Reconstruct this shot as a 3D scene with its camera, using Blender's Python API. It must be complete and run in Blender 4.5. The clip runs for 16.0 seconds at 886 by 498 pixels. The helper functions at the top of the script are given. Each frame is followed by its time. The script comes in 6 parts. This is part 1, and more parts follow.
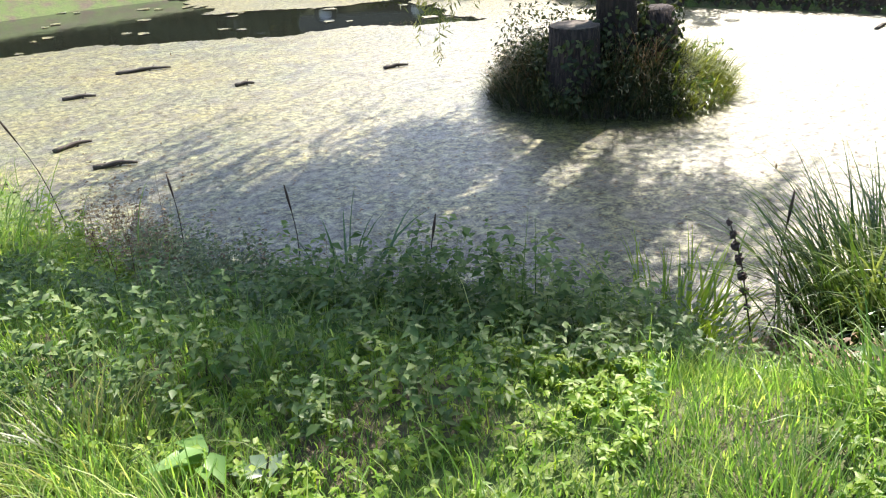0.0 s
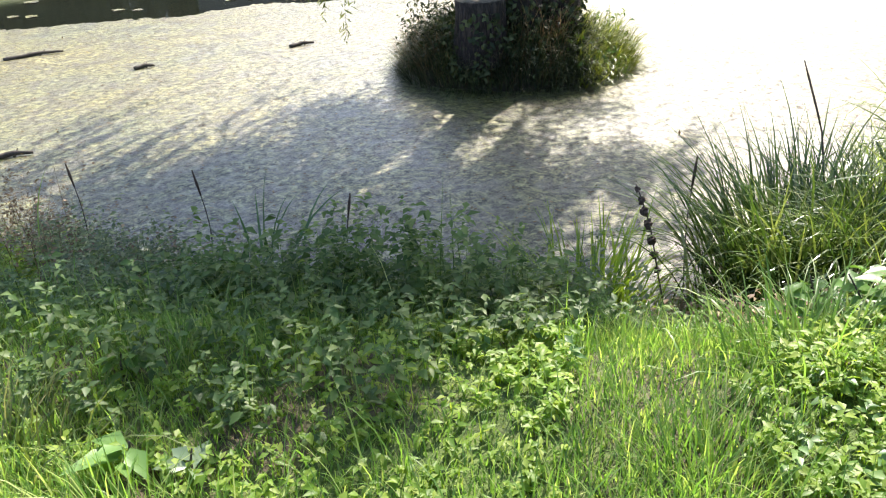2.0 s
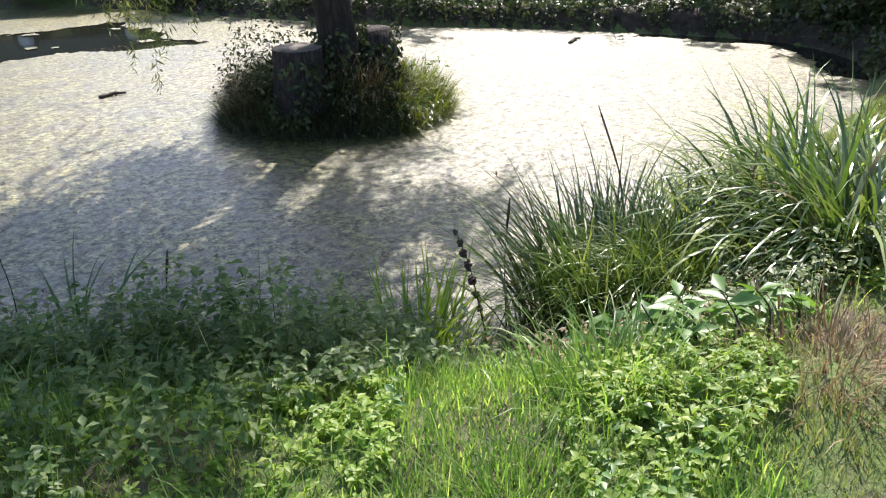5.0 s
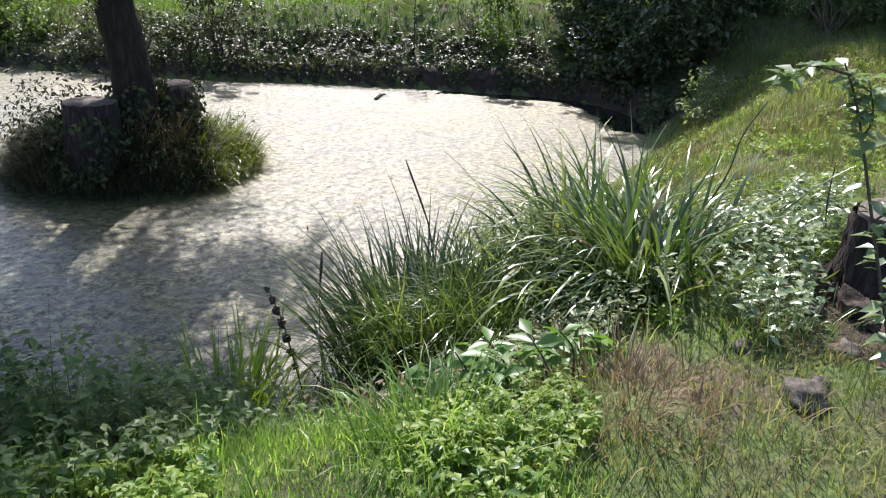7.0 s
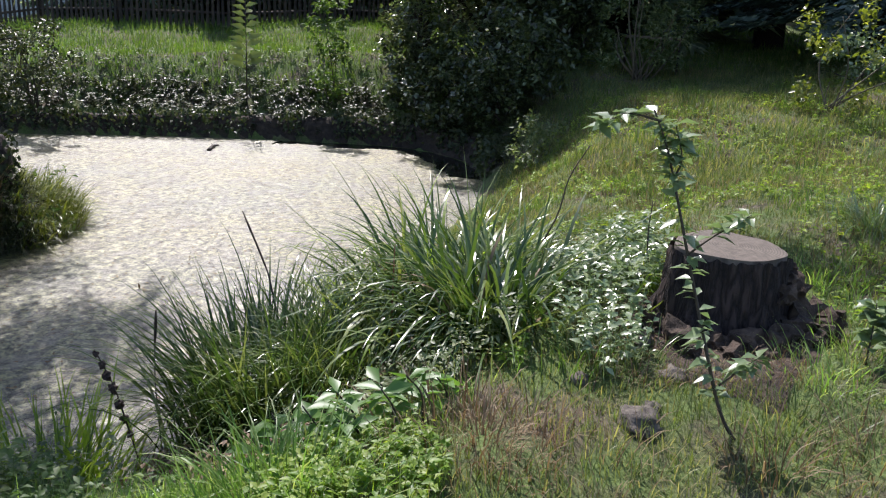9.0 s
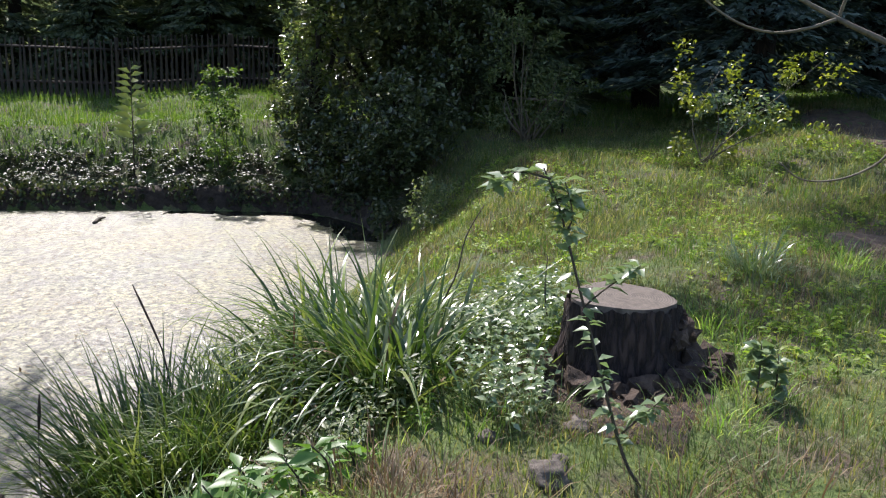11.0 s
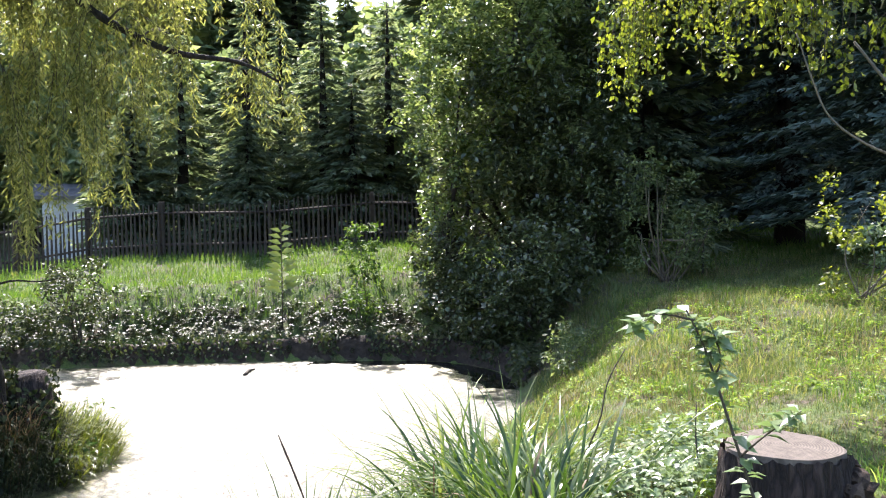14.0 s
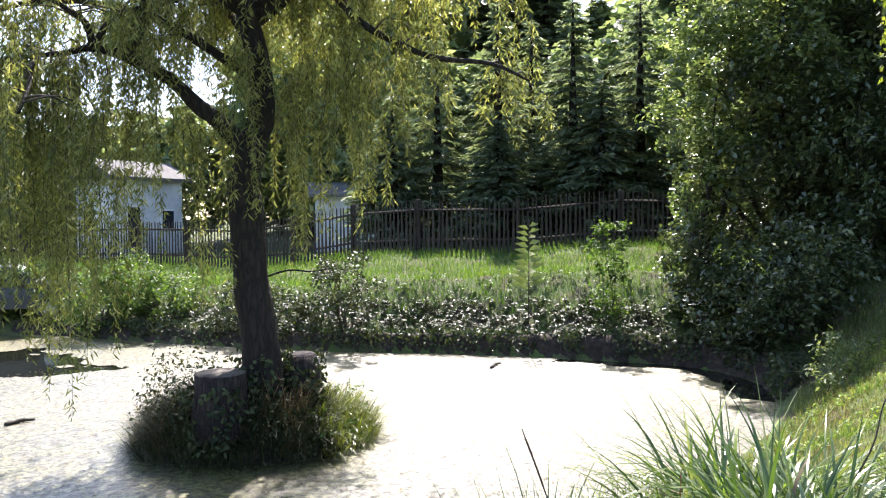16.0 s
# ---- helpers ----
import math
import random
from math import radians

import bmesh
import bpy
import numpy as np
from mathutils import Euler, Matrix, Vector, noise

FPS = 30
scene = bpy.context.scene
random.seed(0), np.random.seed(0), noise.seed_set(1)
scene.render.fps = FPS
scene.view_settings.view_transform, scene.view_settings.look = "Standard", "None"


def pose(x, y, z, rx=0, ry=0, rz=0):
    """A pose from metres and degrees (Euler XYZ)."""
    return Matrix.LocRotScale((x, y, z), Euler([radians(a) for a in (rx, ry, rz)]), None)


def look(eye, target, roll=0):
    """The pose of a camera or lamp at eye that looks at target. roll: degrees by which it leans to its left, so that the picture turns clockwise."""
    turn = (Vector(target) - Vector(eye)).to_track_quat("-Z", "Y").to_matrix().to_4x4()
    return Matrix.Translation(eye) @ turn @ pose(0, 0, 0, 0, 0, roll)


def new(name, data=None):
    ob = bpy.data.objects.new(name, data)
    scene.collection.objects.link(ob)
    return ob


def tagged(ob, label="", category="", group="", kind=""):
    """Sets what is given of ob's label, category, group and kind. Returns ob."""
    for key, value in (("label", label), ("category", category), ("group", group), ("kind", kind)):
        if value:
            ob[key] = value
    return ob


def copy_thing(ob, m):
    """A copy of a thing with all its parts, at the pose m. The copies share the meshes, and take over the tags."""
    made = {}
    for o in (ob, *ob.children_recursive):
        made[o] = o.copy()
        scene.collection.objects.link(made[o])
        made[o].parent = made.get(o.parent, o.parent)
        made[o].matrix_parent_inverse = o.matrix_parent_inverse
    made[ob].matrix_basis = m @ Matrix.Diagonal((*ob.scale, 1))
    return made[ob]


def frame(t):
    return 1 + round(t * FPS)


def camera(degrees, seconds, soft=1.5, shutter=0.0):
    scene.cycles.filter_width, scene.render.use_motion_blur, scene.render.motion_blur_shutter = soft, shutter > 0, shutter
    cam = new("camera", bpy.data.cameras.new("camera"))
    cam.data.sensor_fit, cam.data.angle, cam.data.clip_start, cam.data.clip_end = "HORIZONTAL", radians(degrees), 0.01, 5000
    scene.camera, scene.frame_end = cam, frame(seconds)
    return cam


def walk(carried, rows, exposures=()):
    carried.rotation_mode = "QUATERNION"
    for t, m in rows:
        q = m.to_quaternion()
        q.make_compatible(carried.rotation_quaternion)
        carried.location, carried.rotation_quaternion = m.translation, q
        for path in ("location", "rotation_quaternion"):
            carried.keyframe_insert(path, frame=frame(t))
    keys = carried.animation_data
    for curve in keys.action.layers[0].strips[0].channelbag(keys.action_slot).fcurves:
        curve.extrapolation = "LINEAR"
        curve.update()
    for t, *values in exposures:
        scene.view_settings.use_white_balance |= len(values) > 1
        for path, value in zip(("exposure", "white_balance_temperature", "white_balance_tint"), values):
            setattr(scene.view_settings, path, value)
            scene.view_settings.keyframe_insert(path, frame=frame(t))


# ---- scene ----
cam = camera(56.961, 16.0, soft=1.15)
PATH = [
    (0, pose(-0.041, 0.043, 2.780, 65.087, 0, -28.148) @ pose(0, 0, 0, 0, 0, -3.308)),
    (0.5, pose(-0.041, 0.043, 2.780, 63.293, 0, -29.745) @ pose(0, 0, 0, 0, 0, -3.281)),
    (1, pose(-0.041, 0.043, 2.780, 63.120, 0, -31.626) @ pose(0, 0, 0, 0, 0, -3.145)),
    (1.5, pose(-0.041, 0.043, 2.780, 63.187, 0, -33.218) @ pose(0, 0, 0, 0, 0, -3.219)),
    (2, pose(-0.041, 0.043, 2.780, 63.148, 0, -34.489) @ pose(0, 0, 0, 0, 0, -3.339)),
    (2.5, pose(-0.041, 0.043, 2.780, 62.796, 0, -35.259) @ pose(0, 0, 0, 0, 0, -3.207)),
    (3, pose(-0.041, 0.043, 2.780, 62.153, 0, -35.985) @ pose(0, 0, 0, 0, 0, -3.112)),
    (3.2, pose(-0.041, 0.043, 2.780, 61.983, 0, -36.390) @ pose(0, 0, 0, 0, 0, -2.942)),
    (5.3, pose(0.000, -0.030, 2.835, 66.269, 0, -49.480) @ pose(0, 0, 0, 0, 0, -1.004)),
    (5.5, pose(0.000, -0.030, 2.835, 66.494, 0, -50.981) @ pose(0, 0, 0, 0, 0, -0.711)),
    (6, pose(0.000, -0.030, 2.835, 67.326, 0, -54.768) @ pose(0, 0, 0, 0, 0, 0.061)),
    (6.5, pose(0.000, -0.030, 2.835, 68.389, 0, -58.076) @ pose(0, 0, 0, 0, 0, 0.864)),
    (7, pose(0.000, -0.030, 2.835, 69.373, 0, -61.311) @ pose(0, 0, 0, 0, 0, 1.761)),
    (7.5, pose(0.000, -0.030, 2.835, 70.004, 0, -63.940) @ pose(0, 0, 0, 0, 0, 2.097)),
    (8, pose(0.000, -0.030, 2.835, 70.987, 0, -66.815) @ pose(0, 0, 0, 0, 0, 2.457)),
    (8.5, pose(0.000, -0.030, 2.835, 72.092, 0, -69.899) @ pose(0, 0, 0, 0, 0, 2.667)),
    (9, pose(0.000, -0.030, 2.835, 73.138, 0, -72.783) @ pose(0, 0, 0, 0, 0, 2.802)),
    (9.2, pose(0.000, -0.030, 2.835, 73.444, 0, -73.483) @ pose(0, 0, 0, 0, 0, 2.691)),
    (11.3, pose(0.000, -0.030, 2.835, 78.657, 0, -80.526) @ pose(0, 0, 0, 0, 0, 1.811)),
    (11.5, pose(0.000, -0.030, 2.835, 79.400, 0, -80.826) @ pose(0, 0, 0, 0, 0, 1.692)),
    (12, pose(0.000, -0.030, 2.835, 82.499, 0, -81.457) @ pose(0, 0, 0, 0, 0, 1.066)),
    (12.5, pose(0.000, -0.030, 2.835, 84.774, 0, -81.325) @ pose(0, 0, 0, 0, 0, 0.617)),
    (13, pose(0.000, -0.030, 2.835, 87.201, 0, -78.966) @ pose(0, 0, 0, 0, 0, 0.029)),
    (13.5, pose(0.000, -0.030, 2.835, 88.382, 0, -74.376) @ pose(0, 0, 0, 0, 0, -0.537)),
    (14, pose(0.000, -0.030, 2.835, 87.911, 0, -70.133) @ pose(0, 0, 0, 0, 0, -0.889)),
    (14.5, pose(0.000, -0.030, 2.835, 88.131, 0, -66.804) @ pose(0, 0, 0, 0, 0, -0.713)),
    (15, pose(0.000, -0.030, 2.835, 88.125, 0, -60.824) @ pose(0, 0, 0, 0, 0, -0.454)),
    (15.5, pose(0.000, -0.030, 2.835, 88.170, 0, -56.470) @ pose(0, 0, 0, 0, 0, -0.235)),
    (16, pose(0.000, -0.030, 2.835, 87.950, 0, -52.930) @ pose(0, 0, 0, 0, 0, -0.338)),
]
walk(cam, PATH, [(0, 1.58, 6650, 15), (3, 1.46, 6650, 15), (5.5, 1.1, 6350, 18), (7, 0.86, 6200, 20), (9, 0.6, 6150, 20), (11.4, 0.82, 6200, 20), (12.5, 1.24, 6250, 21), (14, 1.7, 6300, 21), (16, 1.52, 6350, 20)])

# ---------- world, sun ----------
SUN_AZ, SUN_EL = 55.0, 49.5
world = bpy.data.worlds.new("world")
scene.world = world
world.use_nodes = True
wn = world.node_tree.nodes
sky = wn.new("ShaderNodeTexSky")
sky.sky_type, sky.sun_disc = "NISHITA", False
sky.sun_elevation, sky.sun_rotation = radians(SUN_EL), radians(SUN_AZ)
world.node_tree.links.new(sky.outputs[0], wn["Background"].inputs[0])
wn["Background"].inputs[1].default_value = 0.15
sun = new("sun", bpy.data.lights.new("sun", "SUN"))
sun.data.energy, sun.data.angle, sun.data.color = 5.0, radians(0.55), (1.0, 0.95, 0.86)
_sd = Vector((math.sin(radians(SUN_AZ)) * math.cos(radians(SUN_EL)), math.cos(radians(SUN_AZ)) * math.cos(radians(SUN_EL)), math.sin(radians(SUN_EL))))
sun.matrix_world = look(_sd * 60, (0, 0, 0))

# ---------- materials ----------


def base_mat(name):
    m = bpy.data.materials.new(name)
    m.use_nodes = True
    nt = m.node_tree
    return m, nt, nt.nodes["Principled BSDF"]


def ramp(nt, fac, stops):
    r = nt.nodes.new("ShaderNodeValToRGB")
    while len(r.color_ramp.elements) < len(stops):
        r.color_ramp.elements.new(0.5)
    for e, (p, c) in zip(r.color_ramp.elements, stops):
        e.position, e.color = p, (*c, 1)
    nt.links.new(fac, r.inputs[0])
    return r.outputs[0]


def noise_out(nt, scale, detail=6.0, rough=0.6):
    tc = nt.nodes.new("ShaderNodeNewGeometry")
    n = nt.nodes.new("ShaderNodeTexNoise")
    n.inputs["Scale"].default_value, n.inputs["Detail"].default_value, n.inputs["Roughness"].default_value = scale, detail, rough
    nt.links.new(tc.outputs["Position"], n.inputs["Vector"])
    return n.outputs["Fac"]


def mixcol(nt, fac, a, b, mode="MIX"):
    x = nt.nodes.new("ShaderNodeMix")
    x.data_type, x.blend_type = "RGBA", mode
    for sock, v in ((x.inputs[0], fac), (x.inputs[6], a), (x.inputs[7], b)):
        if isinstance(v, (int, float)):
            sock.default_value = v
        elif isinstance(v, tuple):
            sock.default_value = (*v, 1)
        else:
            nt.links.new(v, sock)
    return x.outputs[2]


def bump(nt, bsdf, height, strength, dist):
    b = nt.nodes.new("ShaderNodeBump")
    b.inputs["Strength"].default_value, b.inputs["Distance"].default_value = strength, dist
    nt.links.new(height, b.inputs["Height"])
    nt.links.new(b.outputs[0], bsdf.inputs["Normal"])


def leaf_mat(name, a, b, c, glow, rough=0.45, share=0.45, spec=0.5, patch=1.2, low=0.64):
    """Foliage: colours vary leaf by leaf and in drifts; part of the light comes through the blade."""
    m, nt, bsdf = base_mat(name)
    geo = nt.nodes.new("ShaderNodeNewGeometry")
    col = ramp(nt, geo.outputs["Random Per Island"], [(0.0, a), (0.55, b), (1.0, c)])
    drift = ramp(nt, noise_out(nt, patch, 3), [(0.3, (low, low * 1.04, low * 0.96)), (0.7, (1.15, 1.1, 1.0))])
    col = mixcol(nt, 1.0, col, drift, "MULTIPLY")
    nt.links.new(col, bsdf.inputs["Base Color"])
    bsdf.inputs["Roughness"].default_value = rough
    bsdf.inputs["Specular IOR Level"].default_value = spec
    tr = nt.nodes.new("ShaderNodeBsdfTranslucent")
    nt.links.new(mixcol(nt, 1.0, col, glow, "MULTIPLY"), tr.inputs[0])
    mx = nt.nodes.new("ShaderNodeMixShader")
    mx.inputs[0].default_value = share
    nt.links.new(bsdf.outputs[0], mx.inputs[1])
    nt.links.new(tr.outputs[0], mx.inputs[2])
    nt.links.new(mx.outputs[0], nt.nodes["Material Output"].inputs[0])
    return m


def rough_mat(name, dark, light, scale, rough=0.85, bstr=0.6, bdist=0.02, detail=8.0, stretch=None, metal=0.0, obj_var=0.0):
    m, nt, bsdf = base_mat(name)
    n = noise_out(nt, scale, detail)
    n2 = noise_out(nt, scale * 0.13, 3)
    col = ramp(nt, n, [(0.3, dark), (0.7, light)])
    col = mixcol(nt, 1.0, col, ramp(nt, n2, [(0.3, (0.7, 0.7, 0.7)), (0.7, (1.15, 1.15, 1.1))]), "MULTIPLY")
    if obj_var:
        oi = nt.nodes.new("ShaderNodeObjectInfo")
        col = mixcol(nt, 1.0, col, ramp(nt, oi.outputs["Random"], [(0.0, (1 - obj_var,) * 3), (1.0, (1 + obj_var,) * 3)]), "MULTIPLY")
    nt.links.new(col, bsdf.inputs["Base Color"])
    bsdf.inputs["Roughness"].default_value, bsdf.inputs["Metallic"].default_value = rough, metal
    bump(nt, bsdf, n, bstr, bdist)
    return m


def bark_mat(name, dark, light, scale=9.0, bdist=0.03):
    m, nt, bsdf = base_mat(name)
    geo = nt.nodes.new("ShaderNodeNewGeometry")
    mp = nt.nodes.new("ShaderNodeMapping")
    mp.inputs["Scale"].default_value = (1, 1, 0.22)
    nt.links.new(geo.outputs["Position"], mp.inputs["Vector"])
    v = nt.nodes.new("ShaderNodeTexVoronoi")
    v.feature = "DISTANCE_TO_EDGE"
    v.inputs["Scale"].default_value = scale * 1.6
    n = nt.nodes.new("ShaderNodeTexNoise")
    n.inputs["Scale"].default_value, n.inputs["Detail"].default_value = scale * 3, 8
    warp = nt.nodes.new("ShaderNodeVectorMath")
    warp.operation = "MULTIPLY_ADD"
    nt.links.new(mp.outputs[0], n.inputs["Vector"])
    nt.links.new(n.outputs["Color"], warp.inputs[0])
    warp.inputs[1].default_value = (0.08, 0.08, 0.08)
    nt.links.new(mp.outputs[0], warp.inputs[2])
    nt.links.new(warp.outputs[0], v.inputs["Vector"])
    h = mixcol(nt, 0.45, ramp(nt, v.outputs["Distance"], [(0.0, (0, 0, 0)), (0.28, (1, 1, 1))]), n.outputs["Color"])
    col = ramp(nt, h, [(0.2, dark), (0.8, light)])
    moss = ramp(nt, noise_out(nt, 1.7, 4), [(0.5, (1, 1, 1)), (0.75, (0.75, 0.95, 0.6))])
    nt.links.new(mixcol(nt, 1.0, col, moss, "MULTIPLY"), bsdf.inputs["Base Color"])
    bsdf.inputs["Roughness"].default_value = 0.9
    bump(nt, bsdf, h, 1.0, bdist)
    return m


M_GRASS = leaf_mat("grass_blades", (0.11, 0.22, 0.048), (0.195, 0.335, 0.08), (0.43, 0.48, 0.21), (1.5, 1.6, 0.75), 0.42, 0.52, 0.5)
M_LAWN = leaf_mat("lawn_blades", (0.075, 0.155, 0.03), (0.12, 0.21, 0.045), (0.21, 0.265, 0.09), (1.3, 1.4, 0.55), 0.5, 0.46, 0.4, 0.7)
# its low drift value paints shadow patches into the grass colour
M_HILL = leaf_mat("slope_grass", (0.095, 0.16, 0.045), (0.17, 0.23, 0.075), (0.40, 0.37, 0.2), (1.4, 1.4, 0.65), 0.42, 0.48, 0.5, 1.6, 0.42)
M_DRY = leaf_mat("dry_straw", (0.13, 0.085, 0.05), (0.24, 0.175, 0.105), (0.40, 0.33, 0.21), (1.1, 0.95, 0.7), 0.6, 0.3, 0.3)
M_SEDGE = leaf_mat("sedge_leaf", (0.035, 0.075, 0.02), (0.085, 0.15, 0.04), (0.26, 0.31, 0.14), (1.35, 1.4, 0.55), 0.25, 0.3, 0.7, 2.0)
M_IRIS = leaf_mat("iris_leaf", (0.03, 0.09, 0.03), (0.06, 0.14, 0.045), (0.10, 0.19, 0.06), (1.2, 1.4, 0.5), 0.3, 0.3, 0.6, 2.0)
M_WEED = leaf_mat("weed_leaf", (0.05, 0.105, 0.028), (0.1, 0.175, 0.05), (0.2, 0.27, 0.1), (1.4, 1.5, 0.5), 0.5, 0.45, 0.35, 1.5)
M_MINT = leaf_mat("grey_green_leaf", (0.08, 0.125, 0.055), (0.14, 0.195, 0.09), (0.3, 0.34, 0.19), (1.4, 1.45, 0.7), 0.45, 0.4, 0.4, 2.0)
M_ELDER = leaf_mat("bright_ground_leaf", (0.13, 0.25, 0.035), (0.22, 0.35, 0.05), (0.36, 0.45, 0.11), (1.45, 1.45, 0.5), 0.46, 0.52, 0.35, 1.5)
M_LAUREL = leaf_mat("broad_glossy_leaf", (0.08, 0.18, 0.05), (0.13, 0.25, 0.07), (0.21, 0.32, 0.10), (1.3, 1.4, 0.5), 0.42, 0.38, 0.4)
M_SILVER = leaf_mat("pale_round_leaf", (0.12, 0.19, 0.09), (0.19, 0.27, 0.14), (0.36, 0.43, 0.28), (1.1, 1.2, 0.7), 0.28, 0.32, 0.8)
M_WILLOW = leaf_mat("willow_leaf", (0.12, 0.15, 0.055), (0.235, 0.26, 0.1), (0.43, 0.43, 0.2), (1.5, 1.5, 0.8), 0.34, 0.52, 0.5)
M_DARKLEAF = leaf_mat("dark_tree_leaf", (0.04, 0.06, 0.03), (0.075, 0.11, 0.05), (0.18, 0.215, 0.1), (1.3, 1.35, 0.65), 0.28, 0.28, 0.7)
M_BRAMBLE = leaf_mat("bramble_leaf", (0.026, 0.044, 0.018), (0.048, 0.07, 0.028), (0.12, 0.135, 0.065), (1.2, 1.25, 0.55), 0.42, 0.28, 0.35)
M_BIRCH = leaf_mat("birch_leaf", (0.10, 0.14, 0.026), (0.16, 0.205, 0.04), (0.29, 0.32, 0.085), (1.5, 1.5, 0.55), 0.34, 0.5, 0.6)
M_SPRUCE = leaf_mat("blue_spruce_needle", (0.05, 0.085, 0.075), (0.085, 0.13, 0.115), (0.15, 0.20, 0.175), (0.9, 1.1, 0.9), 0.6, 0.15, 0.2)
M_FIR = leaf_mat("conifer_needle", (0.11, 0.155, 0.11), (0.175, 0.23, 0.155), (0.30, 0.345, 0.23), (1.4, 1.4, 0.9), 0.55, 0.48, 0.3)
M_FOREST = leaf_mat("far_forest_leaf", (0.15, 0.21, 0.125), (0.23, 0.30, 0.17), (0.35, 0.40, 0.23), (1.5, 1.5, 0.85), 0.5, 0.45, 0.4)
# sunlight put into the leaf colour, for the trees' left edge and top
M_LIGHTLEAF = leaf_mat("sun_tinted_leaf", (0.085, 0.13, 0.055), (0.16, 0.215, 0.09), (0.33, 0.38, 0.2), (1.4, 1.45, 0.8), 0.25, 0.48, 0.8)
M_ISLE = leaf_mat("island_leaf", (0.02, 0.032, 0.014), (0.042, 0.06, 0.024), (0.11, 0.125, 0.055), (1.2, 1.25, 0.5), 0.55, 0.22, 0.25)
M_SUMAC = leaf_mat("pale_frond", (0.16, 0.21, 0.085), (0.22, 0.27, 0.11), (0.30, 0.34, 0.15), (1.3, 1.4, 0.6), 0.45, 0.4, 0.4)
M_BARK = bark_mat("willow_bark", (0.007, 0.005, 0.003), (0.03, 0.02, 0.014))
M_STUMPBARK = bark_mat("stump_bark", (0.008, 0.005, 0.004), (0.055, 0.037, 0.03), 10.0, 0.03)
M_TWIG = rough_mat("pale_twig", (0.06, 0.05, 0.033), (0.17, 0.14, 0.09), 40, 0.7, 0.4, 0.004)
M_STEM = rough_mat("dark_stem", (0.03, 0.025, 0.02), (0.09, 0.07, 0.05), 60, 0.8, 0.3, 0.003)
M_SEED = rough_mat("dry_seed_head", (0.03, 0.02, 0.015), (0.11, 0.07, 0.05), 120, 0.9, 0.8, 0.006)
M_SOIL = rough_mat("dark_bank_soil", (0.014, 0.010, 0.007), (0.07, 0.052, 0.037), 8, 0.95, 1.0, 0.06)
M_ROOT = rough_mat("broken_root_wood", (0.02, 0.013, 0.009), (0.105, 0.073, 0.05), 16, 0.95, 1.0, 0.04)
M_STONE = rough_mat("grey_stone", (0.055, 0.046, 0.038), (0.17, 0.145, 0.12), 18, 0.9, 0.8, 0.03)
M_DIRT = rough_mat("bare_path_dirt", (0.055, 0.037, 0.022), (0.16, 0.11, 0.07), 7, 0.95, 0.9, 0.05)
M_FENCE = rough_mat("weathered_fence_wood", (0.024, 0.018, 0.014), (0.07, 0.054, 0.042), 14, 0.85, 0.4, 0.004, obj_var=0.35)
M_PLASTER = rough_mat("white_plaster", (0.55, 0.57, 0.59), (0.7, 0.71, 0.72), 5, 0.9, 0.2, 0.005)
M_ROOF = rough_mat("grey_roofing", (0.09, 0.085, 0.085), (0.17, 0.165, 0.16), 6, 0.85, 0.4, 0.02)
M_PLANK = rough_mat("pale_plank", (0.14, 0.11, 0.08), (0.27, 0.22, 0.17), 20, 0.8, 0.3, 0.004)
M_PAINTW = rough_mat("white_frame_paint", (0.72, 0.73, 0.73), (0.8, 0.8, 0.8), 12, 0.5, 0.1, 0.002)
M_TIN = rough_mat("pale_metal_and_sky_sheen", (0.45, 0.46, 0.47), (0.62, 0.63, 0.64), 9, 0.4, 0.1, 0.003, metal=0.4)
M_DARKPAINT = rough_mat("dark_paint", (0.02, 0.022, 0.026), (0.04, 0.042, 0.048), 9, 0.35, 0.1, 0.002)
m, nt, bsdf = base_mat("dark_glass")
bsdf.inputs["Base Color"].default_value = (0.02, 0.025, 0.03, 1)
bsdf.inputs["Roughness"].default_value = 0.08
M_GLASS = m


def cut_wood():
    m, nt, bsdf = base_mat("cut_wood_rings")
    tc = nt.nodes.new("ShaderNodeTexCoord")
    w = nt.nodes.new("ShaderNodeTexWave")
    w.wave_type, w.rings_direction = "RINGS", "Z"
    w.inputs["Scale"].default_value, w.inputs["Distortion"].default_value, w.inputs["Detail"].default_value = 22, 1.6, 3
    nt.links.new(tc.outputs["Object"], w.inputs["Vector"])
    n = noise_out(nt, 25, 8)
    col = ramp(nt, w.outputs["Fac"], [(0.0, (0.085, 0.07, 0.055)), (1.0, (0.165, 0.142, 0.112))])
    col = mixcol(nt, 1.0, col, ramp(nt, n, [(0.3, (0.6, 0.58, 0.56)), (0.7, (1.15, 1.12, 1.1))]), "MULTIPLY")
    nt.links.new(col, bsdf.inputs["Base Color"])
    bsdf.inputs["Roughness"].default_value = 0.85
    bump(nt, bsdf, n, 0.5, 0.01)
    return m


M_CUT = cut_wood()


